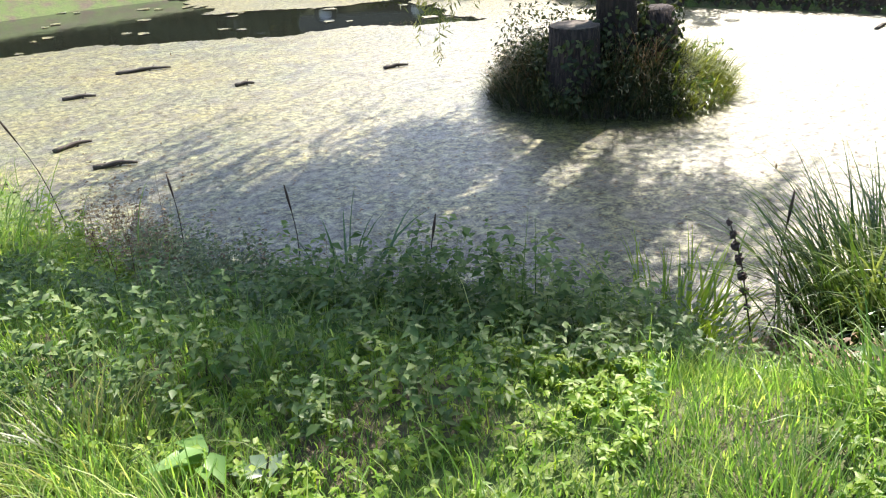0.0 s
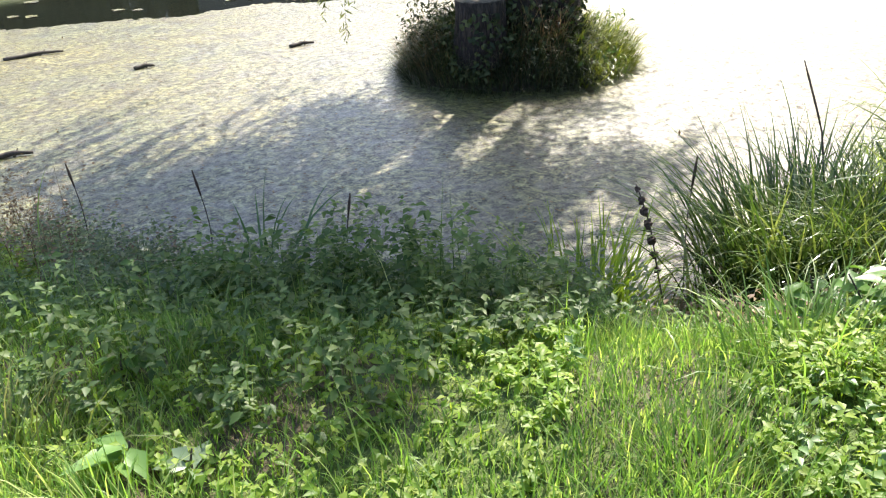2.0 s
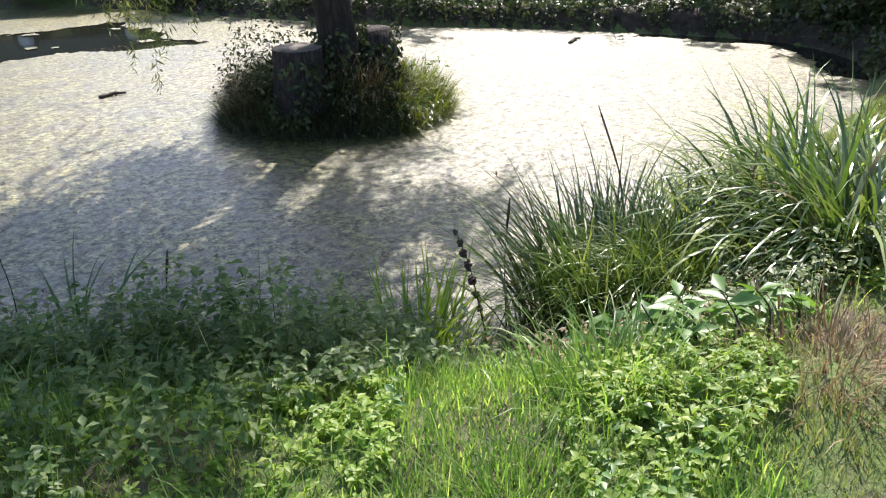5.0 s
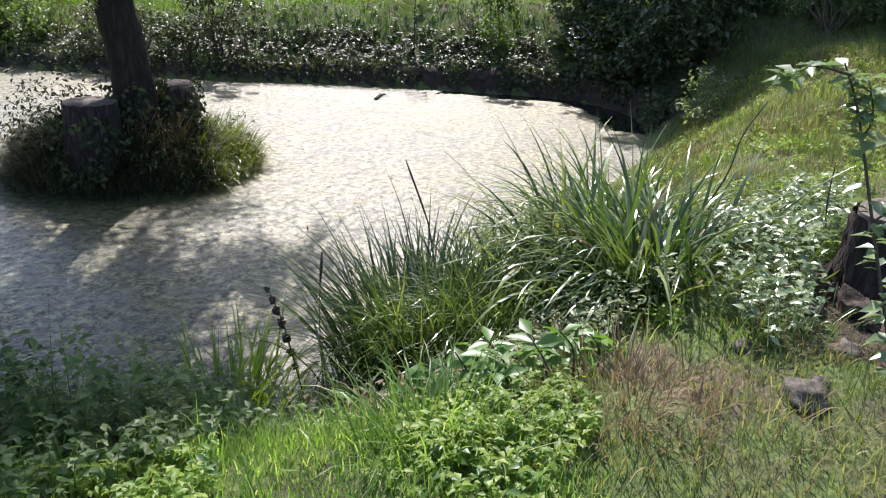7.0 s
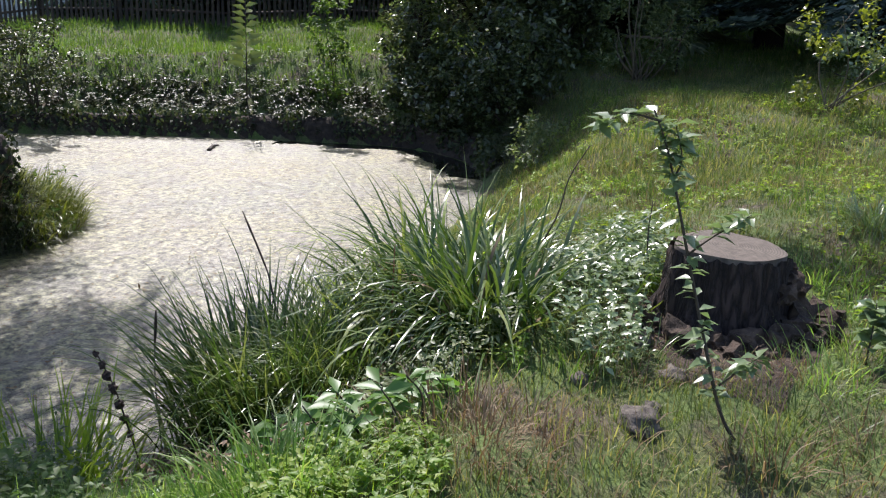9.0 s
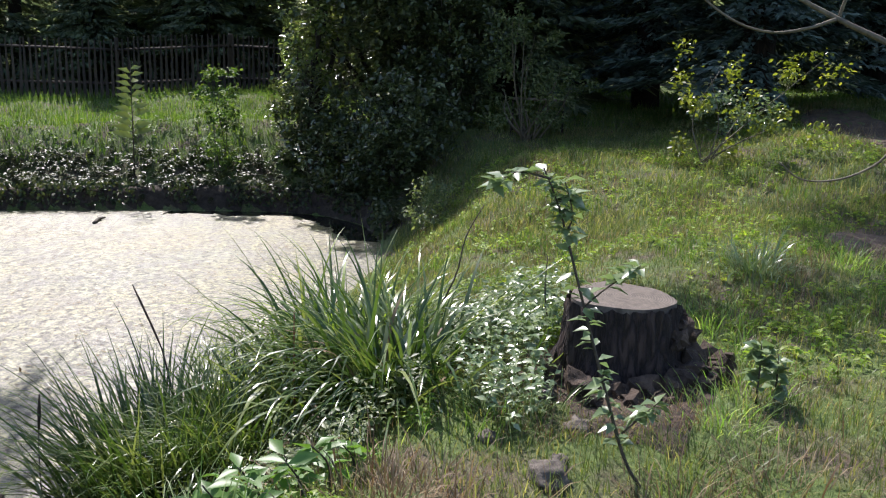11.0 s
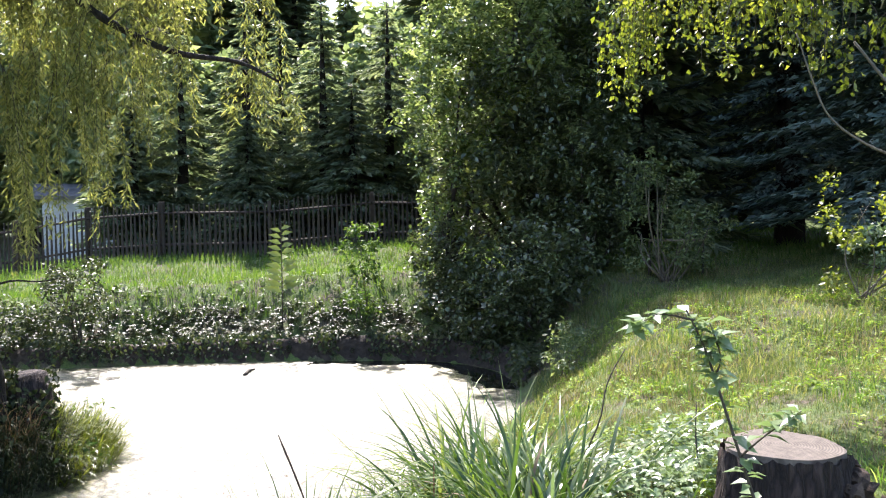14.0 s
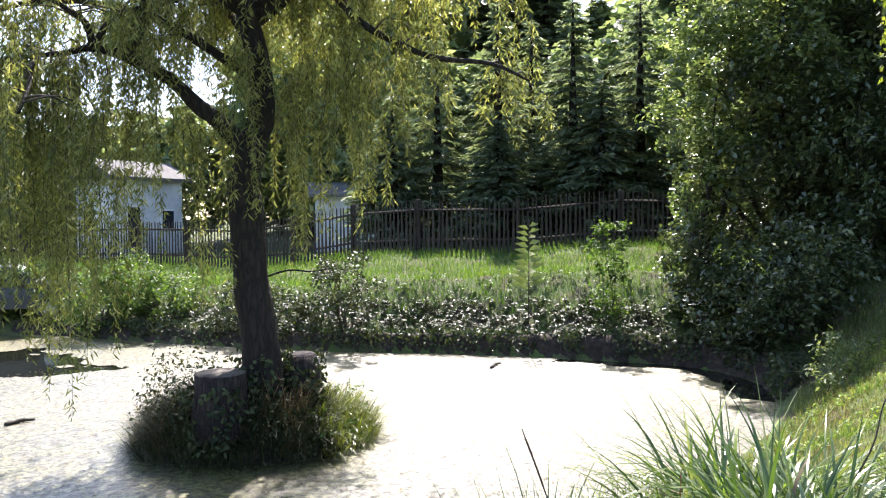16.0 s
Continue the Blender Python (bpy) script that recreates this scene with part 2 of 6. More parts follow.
def ground_mat():
    m, nt, bsdf = base_mat("grassy_soil")
    fine, mid, big = noise_out(nt, 30, 8), noise_out(nt, 2.2, 5), noise_out(nt, 0.35, 4)
    green = ramp(nt, fine, [(0.3, (0.035, 0.06, 0.014)), (0.7, (0.13, 0.18, 0.045))])
    soil = ramp(nt, fine, [(0.3, (0.035, 0.026, 0.018)), (0.7, (0.15, 0.115, 0.08))])
    f = ramp(nt, mid, [(0.45, (0, 0, 0)), (0.62, (1, 1, 1))])
    col = mixcol(nt, f, green, soil)
    col = mixcol(nt, 1.0, col, ramp(nt, big, [(0.3, (0.8, 0.85, 0.8)), (0.7, (1.1, 1.1, 1.0))]), "MULTIPLY")
    nt.links.new(col, bsdf.inputs["Base Color"])
    bsdf.inputs["Roughness"].default_value = 0.95
    bump(nt, bsdf, fine, 0.8, 0.03)
    return m


def duckweed_mat():
    m, nt, bsdf = base_mat("duckweed")
    fine, clot, mid, big = noise_out(nt, 34, 8, 0.8), noise_out(nt, 11.0, 6, 0.7), noise_out(nt, 2.4, 8, 0.75), noise_out(nt, 0.4, 4)
    grain = mixcol(nt, 0.5, fine, clot)
    col = ramp(nt, grain, [(0.42, (0.010, 0.010, 0.005)), (0.475, (0.06, 0.058, 0.018)), (0.53, (0.19, 0.18, 0.045)), (0.60, (0.42, 0.395, 0.14))])
    col = mixcol(nt, ramp(nt, mid, [(0.47, (0, 0, 0)), (0.57, (0.6, 0.6, 0.6))]), col, (0.075, 0.062, 0.048))
    col = mixcol(nt, 1.0, col, ramp(nt, big, [(0.35, (0.8, 0.9, 0.95)), (0.65, (1.2, 1.12, 0.75))]), "MULTIPLY")
    nt.links.new(col, bsdf.inputs["Base Color"])
    nt.links.new(ramp(nt, mid, [(0.42, (0.48, 0.48, 0.48)), (0.58, (0.32, 0.32, 0.32))]), bsdf.inputs["Roughness"])
    bsdf.inputs["Specular IOR Level"].default_value = 0.5
    nt.links.new(ramp(nt, grain, [(0.42, (0.15, 0.15, 0.15)), (0.56, (1, 1, 1))]), bsdf.inputs["Coat Weight"])
    bsdf.inputs["Coat Roughness"].default_value, bsdf.inputs["Coat IOR"].default_value = 0.42, 1.62
    bump(nt, bsdf, mixcol(nt, 0.2, grain, mid), 1.0, 0.04)
    return m


def water_mat():
    m, nt, bsdf = base_mat("pond_water")
    bsdf.inputs["Base Color"].default_value = (0.012, 0.014, 0.010, 1)
    bsdf.inputs["Roughness"].default_value = 0.06
    bsdf.inputs["IOR"].default_value = 1.33
    bump(nt, bsdf, noise_out(nt, 3.0, 3), 0.12, 0.02)
    return m


M_GROUND, M_DUCK, M_WATER = ground_mat(), duckweed_mat(), water_mat()

# ---------- mesh tools ----------
UP = np.array([0.0, 0.0, 1.0])


def mesh_np(name, verts, faces, mat):
    me = bpy.data.meshes.new(name)
    verts, faces = np.asarray(verts, np.float32), np.asarray(faces, np.int32)
    k = faces.shape[1]
    me.vertices.add(len(verts))
    me.vertices.foreach_set("co", verts.ravel())
    me.loops.add(faces.size)
    me.polygons.add(len(faces))
    me.polygons.foreach_set("loop_start", np.arange(0, faces.size, k, dtype=np.int32))
    me.loops.foreach_set("vertex_index", faces.ravel())
    me.update(calc_edges=True)
    me.materials.append(mat)
    return me


def part_np(name, vf, mat, parent=None, label="", smooth=False):
    ob = new(name, mesh_np(name, vf[0], vf[1], mat))
    if smooth:
        ob.data.polygons.foreach_set("use_smooth", np.ones(len(ob.data.polygons), bool))
    if parent is not None:
        ob.parent = parent
    if label:
        ob["label"] = label
    return ob


def part(name, bm, mat, parent=None, label="", smooth=False):
    me = bpy.data.meshes.new(name)
    bm.to_mesh(me)
    bm.free()
    me.materials.append(mat)
    if smooth:
        me.polygons.foreach_set("use_smooth", np.ones(len(me.polygons), bool))
    ob = new(name, me)
    if parent is not None:
        ob.parent = parent
    if label:
        ob["label"] = label
    return ob


def thing(name, label, category, at=(0, 0, 0), group="", kind=""):
    ob = new(name)
    ob.location = at
    return tagged(ob, label, category, group, kind)


def join(pieces):
    vs, fs, n = [], [], 0
    for v, f in pieces:
        vs.append(v)
        fs.append(np.asarray(f) + n)
        n += len(v)
    return np.concatenate(vs), np.concatenate(fs)


def unit(a):
    return a / np.maximum(np.linalg.norm(a, axis=-1, keepdims=True), 1e-9)


def rand_dirs(rng, n):
    return unit(rng.normal(size=(n, 3)))


def leaves(pos, along, face, length, width, fold=0.25, droop=0.15, rich=True):
    """Folded pointed leaves: pos the stalk end, along the midrib, face the upper side."""
    along = unit(along)
    side = unit(np.cross(along, face))
    up = np.cross(side, along)
    L, W = np.broadcast_to(length, len(pos))[:, None], np.broadcast_to(width, len(pos))[:, None]
    mid = pos + along * L * 0.45 - up * W * 0.02
    lift = up * W * fold
    left, right = mid - side * W * 0.5 + lift, mid + side * W * 0.5 + lift
    tip = pos + along * L - up * L * droop
    n = len(pos)
    if rich:
        v = np.stack([pos, mid, left, right, tip], 1).reshape(-1, 3)
        f = np.array([[0, 1, 2], [0, 3, 1], [1, 4, 2], [1, 3, 4]])
        k = 5
    else:
        v = np.stack([pos, left, right, tip], 1).reshape(-1, 3)
        f = np.array([[0, 3, 1], [0, 2, 3]])
        k = 4
    return v, (f[None] + (np.arange(n) * k)[:, None, None]).reshape(-1, 3)


def blades(pos, az, length, width, lean, droop, segs=3, twist=0.0):
    """Ribbons that start upright with a lean and bend over; angles in radians."""
    n = len(pos)
    az, length, width, lean, droop = (np.broadcast_to(a, n).astype(float) for a in (az, length, width, lean, droop))
    h = np.stack([np.sin(az), np.cos(az), 0 * az], -1)
    side = np.stack([np.cos(az + twist), -np.sin(az + twist), 0 * az], -1)
    p, pts = pos.astype(float).copy(), []
    for i in range(segs + 1):
        s = i / segs
        w = width * (1 - s ** 2.2) * (0.75 + 0.6 * s * (1 - s)) * 0.5
        if i < segs:
            pts += [p - side * w[:, None], p + side * w[:, None]]
        else:
            pts += [p]
        th = lean + droop * (s + 0.5 / segs) ** 1.5
        p = p + (h * np.sin(th)[:, None] + UP * np.cos(th)[:, None]) * (length / segs)[:, None]
    k = 2 * segs + 1
    v = np.stack(pts, 1).reshape(-1, 3)
    f = []
    for i in range(segs - 1):
        a = 2 * i
        f += [[a, a + 1, a + 3], [a, a + 3, a + 2]]
    f += [[2 * segs - 2, 2 * segs - 1, 2 * segs]]
    return v, (np.array(f)[None] + (np.arange(n) * k)[:, None, None]).reshape(-1, 3)


def tube(path, radii, sides=8, wob=0.0, seed=0):
    """A tapering limb along a path, closed at both ends with a fan."""
    path = np.asarray(path, float)
    radii = np.broadcast_to(radii, len(path)).astype(float)
    rng = np.random.default_rng(seed)
    t = unit(np.gradient(path, axis=0))
    ref = np.array([0.31, 0.95, 0.05])
    a = unit(np.cross(t, ref))
    b = np.cross(t, a)
    ang = np.arange(sides) * 2 * np.pi / sides
    rr = radii[:, None] * (1 + wob * rng.normal(size=(len(path), sides)))
    v = path[:, None] + (a[:, None] * np.cos(ang)[None, :, None] + b[:, None] * np.sin(ang)[None, :, None]) * rr[..., None]
    n = len(path)
    f = []
    for i in range(n - 1):
        for j in range(sides):
            p, q = i * sides + j, i * sides + (j + 1) % sides
            f += [[p, q, q + sides], [p, q + sides, p + sides]]
    v = np.concatenate([v.reshape(-1, 3), path[:1], path[-1:]])
    for j in range(sides):
        f += [[n * sides, (j + 1) % sides, j], [n * sides + 1, (n - 1) * sides + j, (n - 1) * sides + (j + 1) % sides]]
    return v, np.array(f)


def smooth_path(pts, k=5):
    """Catmull-Rom through the points."""
    p = np.asarray(pts, float)
    p = np.concatenate([2 * p[:1] - p[1:2], p, 2 * p[-1:] - p[-2:-1]])
    out = []
    for i in range(1, len(p) - 2):
        for s in np.arange(k) / k:
            out.append(0.5 * ((2 * p[i]) + (p[i + 1] - p[i - 1]) * s + (2 * p[i - 1] - 5 * p[i] + 4 * p[i + 1] - p[i + 2]) * s ** 2 + (3 * p[i] - p[i - 1] - 3 * p[i + 1] + p[i + 2]) * s ** 3))
    out.append(p[-2])
    return np.array(out)


def lump(name, mat, parent, at, size, seed, rough=0.25, sub=3, label="", flat=1.0):
    bm = bmesh.new()
    bmesh.ops.create_icosphere(bm, subdivisions=sub, radius=1.0)
    for v in bm.verts:
        d = v.co.normalized()
        r = 1 + rough * (noise.noise(d * 1.7 + Vector((seed, 0, 0))) + 0.5 * noise.noise(d * 4.1 + Vector((0, seed, 0))))
        v.co = Vector((d.x * r * size[0], d.y * r * size[1], d.z * r * size[2] * (flat if d.z < 0 else 1)))
    bmesh.ops.translate(bm, verts=bm.verts, vec=at)
    return part(name, bm, mat, parent, label, sub > 2)


def boxed(bm, size, at=(0, 0, 0), bevel=0.0):
    r = bmesh.ops.create_cube(bm, size=1.0, matrix=Matrix.Translation(at) @ Matrix.Diagonal((*size, 1)))
    if bevel:
        vs = set(r["verts"])
        bmesh.ops.bevel(bm, geom=[e for e in bm.edges if e.verts[0] in vs], offset=bevel, segments=1, affect="EDGES")
    return bm


# ---------- lie of the land ----------
SHORE = smooth_path([(-3.6, 16), (-2.6, 12.6), (-0.5, 11.2), (0.1, 9.2), (0.55, 6.9), (1.2, 5.2), (2.1, 4.2), (2.9, 3.35), (3.5, 2.75),
                     (4.3, 2.75), (5.6, 3.1), (7.6, 3.15), (10.2, 3.2), (12.8, 3.35), (14.6, 4.3), (15.2, 6.2), (13.75, 10.2), (12.6, 12.3),
                     (11.2, 16.3), (10.0, 20.6), (7.2, 23.2), (3.0, 23.6), (-1.2, 22.4), (-3.4, 19.4), (-3.6, 16)], 4)[:, :2]
LAND = np.array([(0, 0, 1.2), (-2, 3, 1.15), (-3, 8, 0.9), (2, -1, 1.22), (4.3, -0.2, 1.27), (3, -4, 1.6), (7, -1.4, 1.48), (12, 0, 1.72), (12.6, -3.2, 2.1),
                 (14, 2.2, 1.4), (8, 1.3, 0.95), (11, 1.8, 1.15), (6, 1.2, 1.0), (26, -1.5, 2.35), (30, -0.5, 3.0), (21.75, 10, 2.1), (18.6, 15, 1.84), (17, 7.5, 1.65), (16.6, 26, 1.3),
                 (16, 9.4, 1.55), (15.3, 12.2, 1.4), (13.6, 16.4, 1.15), (12.3, 20.6, 0.9), (10, 27, 0.5), (0, 32, 0.6), (-12, 15, 1.0), (-10, 0, 1.3),
                 (0, -10, 2.0), (20, -10, 3.0), (45, 0, 4.0), (45, 25, 3.0), (25, 42, 1.5), (17, 3, 1.75), (21, 1, 2.1), (16, -6, 2.5), (70, 40, 6.0)])


def shore_dist(x, y):
    """Metres from the waterline: positive on land."""
    p = np.stack([x, y], -1)[..., None, :]
    a, b = SHORE[:-1], SHORE[1:]
    ab = b - a
    t = np.clip(((p - a) * ab).sum(-1) / np.maximum((ab * ab).sum(-1), 1e-9), 0, 1)
    d = np.sqrt((((p - a) - t[..., None] * ab) ** 2).sum(-1)).min(-1)
    px, py = p[..., 0], p[..., 1]
    cr = ((a[:, 1] > py) != (b[:, 1] > py)) & (px < a[:, 0] + (py - a[:, 1]) * (b[:, 0] - a[:, 0]) / np.where(np.abs(ab[:, 1]) < 1e-9, 1e-9, ab[:, 1]))
    return np.where(cr.sum(-1) % 2 == 1, -d, d)


def height(x, y):
    x, y = np.asarray(x, float), np.asarray(y, float)
    w = 1.0 / (((x[..., None] - LAND[:, 0]) ** 2 + (y[..., None] - LAND[:, 1]) ** 2) + 0.6) ** 1.7
    b = (w * LAND[:, 2]).sum(-1) / w.sum(-1)
    sd = shore_dist(x, y)
    far = np.clip((x + 0.75 * y - 13.5) / 3.0, 0, 1)
    wide = 2.3 * (1 - far) + 2.6 * far
    t = np.clip(sd / wide, 0, 1)
    rise = t * t * (3 - 2 * t) * (1 - 0.24 * far) + far * 0.24 * np.clip(sd / 0.2, 0, 1)
    bumps = 0.025 * np.sin(3.1 * x + 1.3 * np.sin(2.3 * y)) * np.sin(2.7 * y + np.sin(1.9 * x)) + 0.012 * np.sin(9 * x + y) * np.sin(8 * y - 2 * x)
    return np.where(sd > 0, -0.04 + (b + 0.04) * rise + bumps * t, -0.04 - 0.5 * np.clip(-sd / 1.5, 0, 1))


def on_land(x, y):
    z = height(np.array([x]), np.array([y]))[0]
    return float(z)


def grid_axis(lo, hi, step, out, grow=1.22):
    inner = list(np.arange(lo, hi, step))
    s, a, b = step, [lo], [inner[-1]]
    while b[-1] < out:
        s *= grow
        a.append(a[-1] - s)
        b.append(b[-1] + s)
    return np.array(a[:0:-1] + inner + b[1:])


gx, gy = grid_axis(-4.0, 18.0, 0.16, 900), grid_axis(-5.0, 17.0, 0.16, 900)
X, Y = np.meshgrid(gx, gy)
Zg = np.stack([height(X[i], Y[i]) for i in range(len(gy))])
vg = np.stack([X, Y, Zg], -1).reshape(-1, 3)
nx, ny = len(gx), len(gy)
ii = (np.arange(ny - 1)[:, None] * nx + np.arange(nx - 1)).ravel()
ground = part_np("ground", (vg, np.stack([ii, ii + 1, ii + nx + 1, ii + nx], -1)), M_GROUND, smooth=True)
tagged(ground, "rough grassy ground sloping down to the pond", "ground", kind="structure")

bm = bmesh.new()
bmesh.ops.create_grid(bm, x_segments=1, y_segments=1, size=1)
for v in bm.verts:
    v.co = Vector((6 + v.co.x * 12, 12 + v.co.y * 13, -0.012))
tagged(part("water", bm, M_WATER), "dark still pond water with patches of open surface", "water", kind="structure")

# duckweed: a sheet with ragged holes where the water lies open
step = 0.07
xs, ys = np.arange(-3.6, 15.6, step), np.arange(2.4, 24, step)
DX, DY = np.meshgrid(xs, ys)
cx, cy = DX + step / 2, DY + step / 2
rag = 0.35 * np.sin(1.7 * cx + 0.6 * cy) + 0.25 * np.sin(3.1 * cy - 1.3 * cx) + 0.14 * np.sin(7.3 * cx + 5.1 * cy) + 0.09 * np.sin(13 * cx - 11 * cy)
open_a = (cy > 18.0 - 0.41 * cx + rag * 0.5) & ((cy < 21.5 - 0.38 * cx + rag * 0.4) | (cx < 4.6 + rag)) & (cx < 8.9 + rag * 0.5)
patchy = np.sin(2.3 * cx + 1.1 * cy) * np.sin(1.9 * cy - 0.7 * cx) + 0.4 * np.sin(9 * cx) * np.sin(8 * cy) > 1.06
sdw = np.stack([shore_dist(cx[i], cy[i]) for i in range(len(ys))])
open_b = (sdw > -0.55 - 0.3 * rag) & (cx > 13.0) & (cy < 8)
keep = (sdw < 0.25) & ~((open_a & ~patchy) | open_b)
vid = np.arange(DX.size).reshape(DX.shape)
keep[-1, :] = keep[:, -1] = False
r, c = np.nonzero(keep)
quads = np.stack([vid[r, c], vid[r, c + 1], vid[r + 1, c + 1], vid[r + 1, c]], -1)
rr = np.random.default_rng(6)
vd = np.stack([DX + rr.uniform(-0.02, 0.02, DX.shape), DY + rr.uniform(-0.02, 0.02, DX.shape), rr.uniform(0.0, 0.008, DX.shape)], -1).reshape(-1, 3)
used = np.unique(quads)
remap = np.zeros(len(vd), int)
remap[used] = np.arange(len(used))
tagged(part_np("duckweed", (vd[used], remap[quads]), M_DUCK), "pale yellow-green duckweed covering the pond", "duckweed", kind="stuff")

# ---------- ground cover ----------


def scatter(rng, n, box, ok):
    x, y = rng.uniform(box[0], box[1], n), rng.uniform(box[2], box[3], n)
    k = ok(x, y)
    x, y = x[k], y[k]
    return np.stack([x, y, height(x, y)], -1)


def clumpy(x, y, s=1.0, o=0.0):
    return 0.5 + 0.25 * np.sin(s * 2.1 * x + 1.7 * np.sin(s * 1.3 * y + o)) + 0.25 * np.sin(s * 2.6 * y + 1.5 * np.sin(s * 1.9 * x - o))


def grass(name, label, mat, n, box, ok, lo, hi, wid, seed, droop=1.2, segs=3):
    rng = np.random.default_rng(seed)
    p = scatter(rng, n, box, ok)
    p[:, 2] -= 0.01
    k = len(p)
    cl = clumpy(p[:, 0], p[:, 1], 1.3, seed)
    ln = (lo + (hi - lo) * rng.random(k) ** 1.6) * (0.6 + 0.8 * cl)
    v = blades(p, rng.uniform(0, 6.28, k), ln, wid * rng.uniform(0.4, 1.0, k), rng.uniform(0.0, 0.5, k), rng.uniform(0.2, droop, k), segs)
    return tagged(part_np(name, v, mat), label, "grass", kind="stuff")


def bare(x, y):
    """Trodden or dug places with little grass."""
    a = np.exp(-(((x - 2.75) / 0.42) ** 2 + ((y - 0.55) / 0.34) ** 2)) * (0.75 + 0.4 * np.sin(11 * x) * np.sin(9 * y))
    b = np.exp(-(((x - 4.15) / 0.75) ** 2 + ((y + 0.2) / 0.6) ** 2)) * (0.95 + 0.25 * np.sin(9 * x) * np.sin(8 * y))
    c = 0.7 * np.exp(-(((x - 3.6) / 0.5) ** 2 + ((y - 0.1) / 0.5) ** 2))
    d = np.exp(-(((x - 13.5) / 3.2) ** 2 + ((y + 4.0) / 0.75) ** 2))
    e = np.exp(-(((x - 7.6) / 0.9) ** 2 + ((y + 2.6) / 0.6) ** 2))
    return np.maximum.reduce([a, b, 0.8 * c, 1.2 * d, e])


def near_land(x, y):
    sd = shore_dist(x, y)
    return (sd > 0.15) & (x * 0.8 + y * 0.6 > 0.4) & (bare(x, y) < 0.55)


def leafy_patch(x, y):
    """Where low broad leaves crowd the longer grass out."""
    return (y > 0.75) & (y < 3.6) & (x > -0.6) & (clumpy(x, y, 1.5, 1) + 0.12 * np.sin(17 * x) * np.sin(15 * y) > 0.5)


grass("bank_grass", "fresh green grass on the near bank", M_GRASS, 90000, (-2.2, 3.6, 0.3, 7.5), lambda x, y: near_land(x, y) & (y > 0.7 * (x - 1.2)) & ~leafy_patch(x, y), 0.06, 0.22, 0.008, 11)
grass("short_bank_grass", "short thick grass on the sunlit bank", M_GRASS, 70000, (-1.6, 3.2, 0.3, 3.6), lambda x, y: near_land(x, y) & (y > 0.7 * (x - 1.4)), 0.03, 0.11, 0.008, 10)
grass("tall_bank_grass", "long arching grass blades on the near bank", M_GRASS, 7000, (-2.2, 3.4, 0.6, 9.5), lambda x, y: near_land(x, y) & (clumpy(x, y, 0.9, 2) > 0.5), 0.2, 0.42, 0.008, 12, 1.6, 4)
grass("meadow_grass", "short grass around the viewpoint and up the bank", M_GRASS, 60000, (-7.0, 7.0, -7.0, 9.0), lambda x, y: (shore_dist(x, y) > 0.2) & ~near_land(x, y) & (bare(x, y) < 0.5), 0.04, 0.14, 0.012, 19, 1.2, 2)
grass("slope_grass", "sunlit grass on the slope beside the pond", M_HILL, 150000, (2.0, 9.5, -4.5, 2.6), lambda x, y: near_land(x, y) & (y < 0.75 * (x - 0.8)), 0.02, 0.12, 0.007, 13)
grass("upper_slope_grass", "sunlit yellowish grass higher on the slope", M_HILL, 170000, (8.5, 20.0, -6.0, 3.2), lambda x, y: (shore_dist(x, y) > 0.3) & (bare(x, y) < 0.6), 0.03, 0.16, 0.011, 14)
grass("lawn_grass", "bright green lawn beyond the pond", M_LAWN, 130000, (10.5, 24.0, 4.5, 30.0), lambda x, y: (shore_dist(x, y) > 1.0) & (x + 0.75 * y > 17), 0.08, 0.26, 0.02, 15)
grass("shaded_lawn_grass", "dark grass in the shade under the trees", M_LAWN, 26000, (17.0, 32.0, -8.0, 5.0), lambda x, y: x > 0, 0.1, 0.25, 0.025, 16)
grass("straw", "dry brown straw and dead stalks on bare soil", M_DRY, 11000, (2.0, 4.9, -0.9, 1.6), lambda x, y: (bare(x, y) > 0.42), 0.03, 0.16, 0.006, 17, 2.4)
grass("straw", "dry brown straw and dead stalks on bare soil", M_DRY, 22000, (2.0, 12.0, -4.0, 2.4), lambda x, y: near_land(x, y) & (clumpy(x, y, 1.6, 5) > 0.55), 0.06, 0.2, 0.006, 18, 2.0)


grass("straw", "bleached dry grass scattered over the slope", M_DRY, 20000, (5.5, 17.0, -4.5, 2.6), lambda x, y: (shore_dist(x, y) > 0.3) & (clumpy(x, y, 1.1, 8) > 0.6), 0.06, 0.2, 0.009, 27, 1.8)
grass("slope_tussocks", "darker green grass tussocks on the slope", M_LAWN, 26000, (5.0, 15.0, -4.5, 2.4), lambda x, y: (shore_dist(x, y) > 0.4) & (bare(x, y) < 0.5) & (clumpy(x, y, 1.9, 2) > 0.66), 0.1, 0.3, 0.011, 28, 1.6)


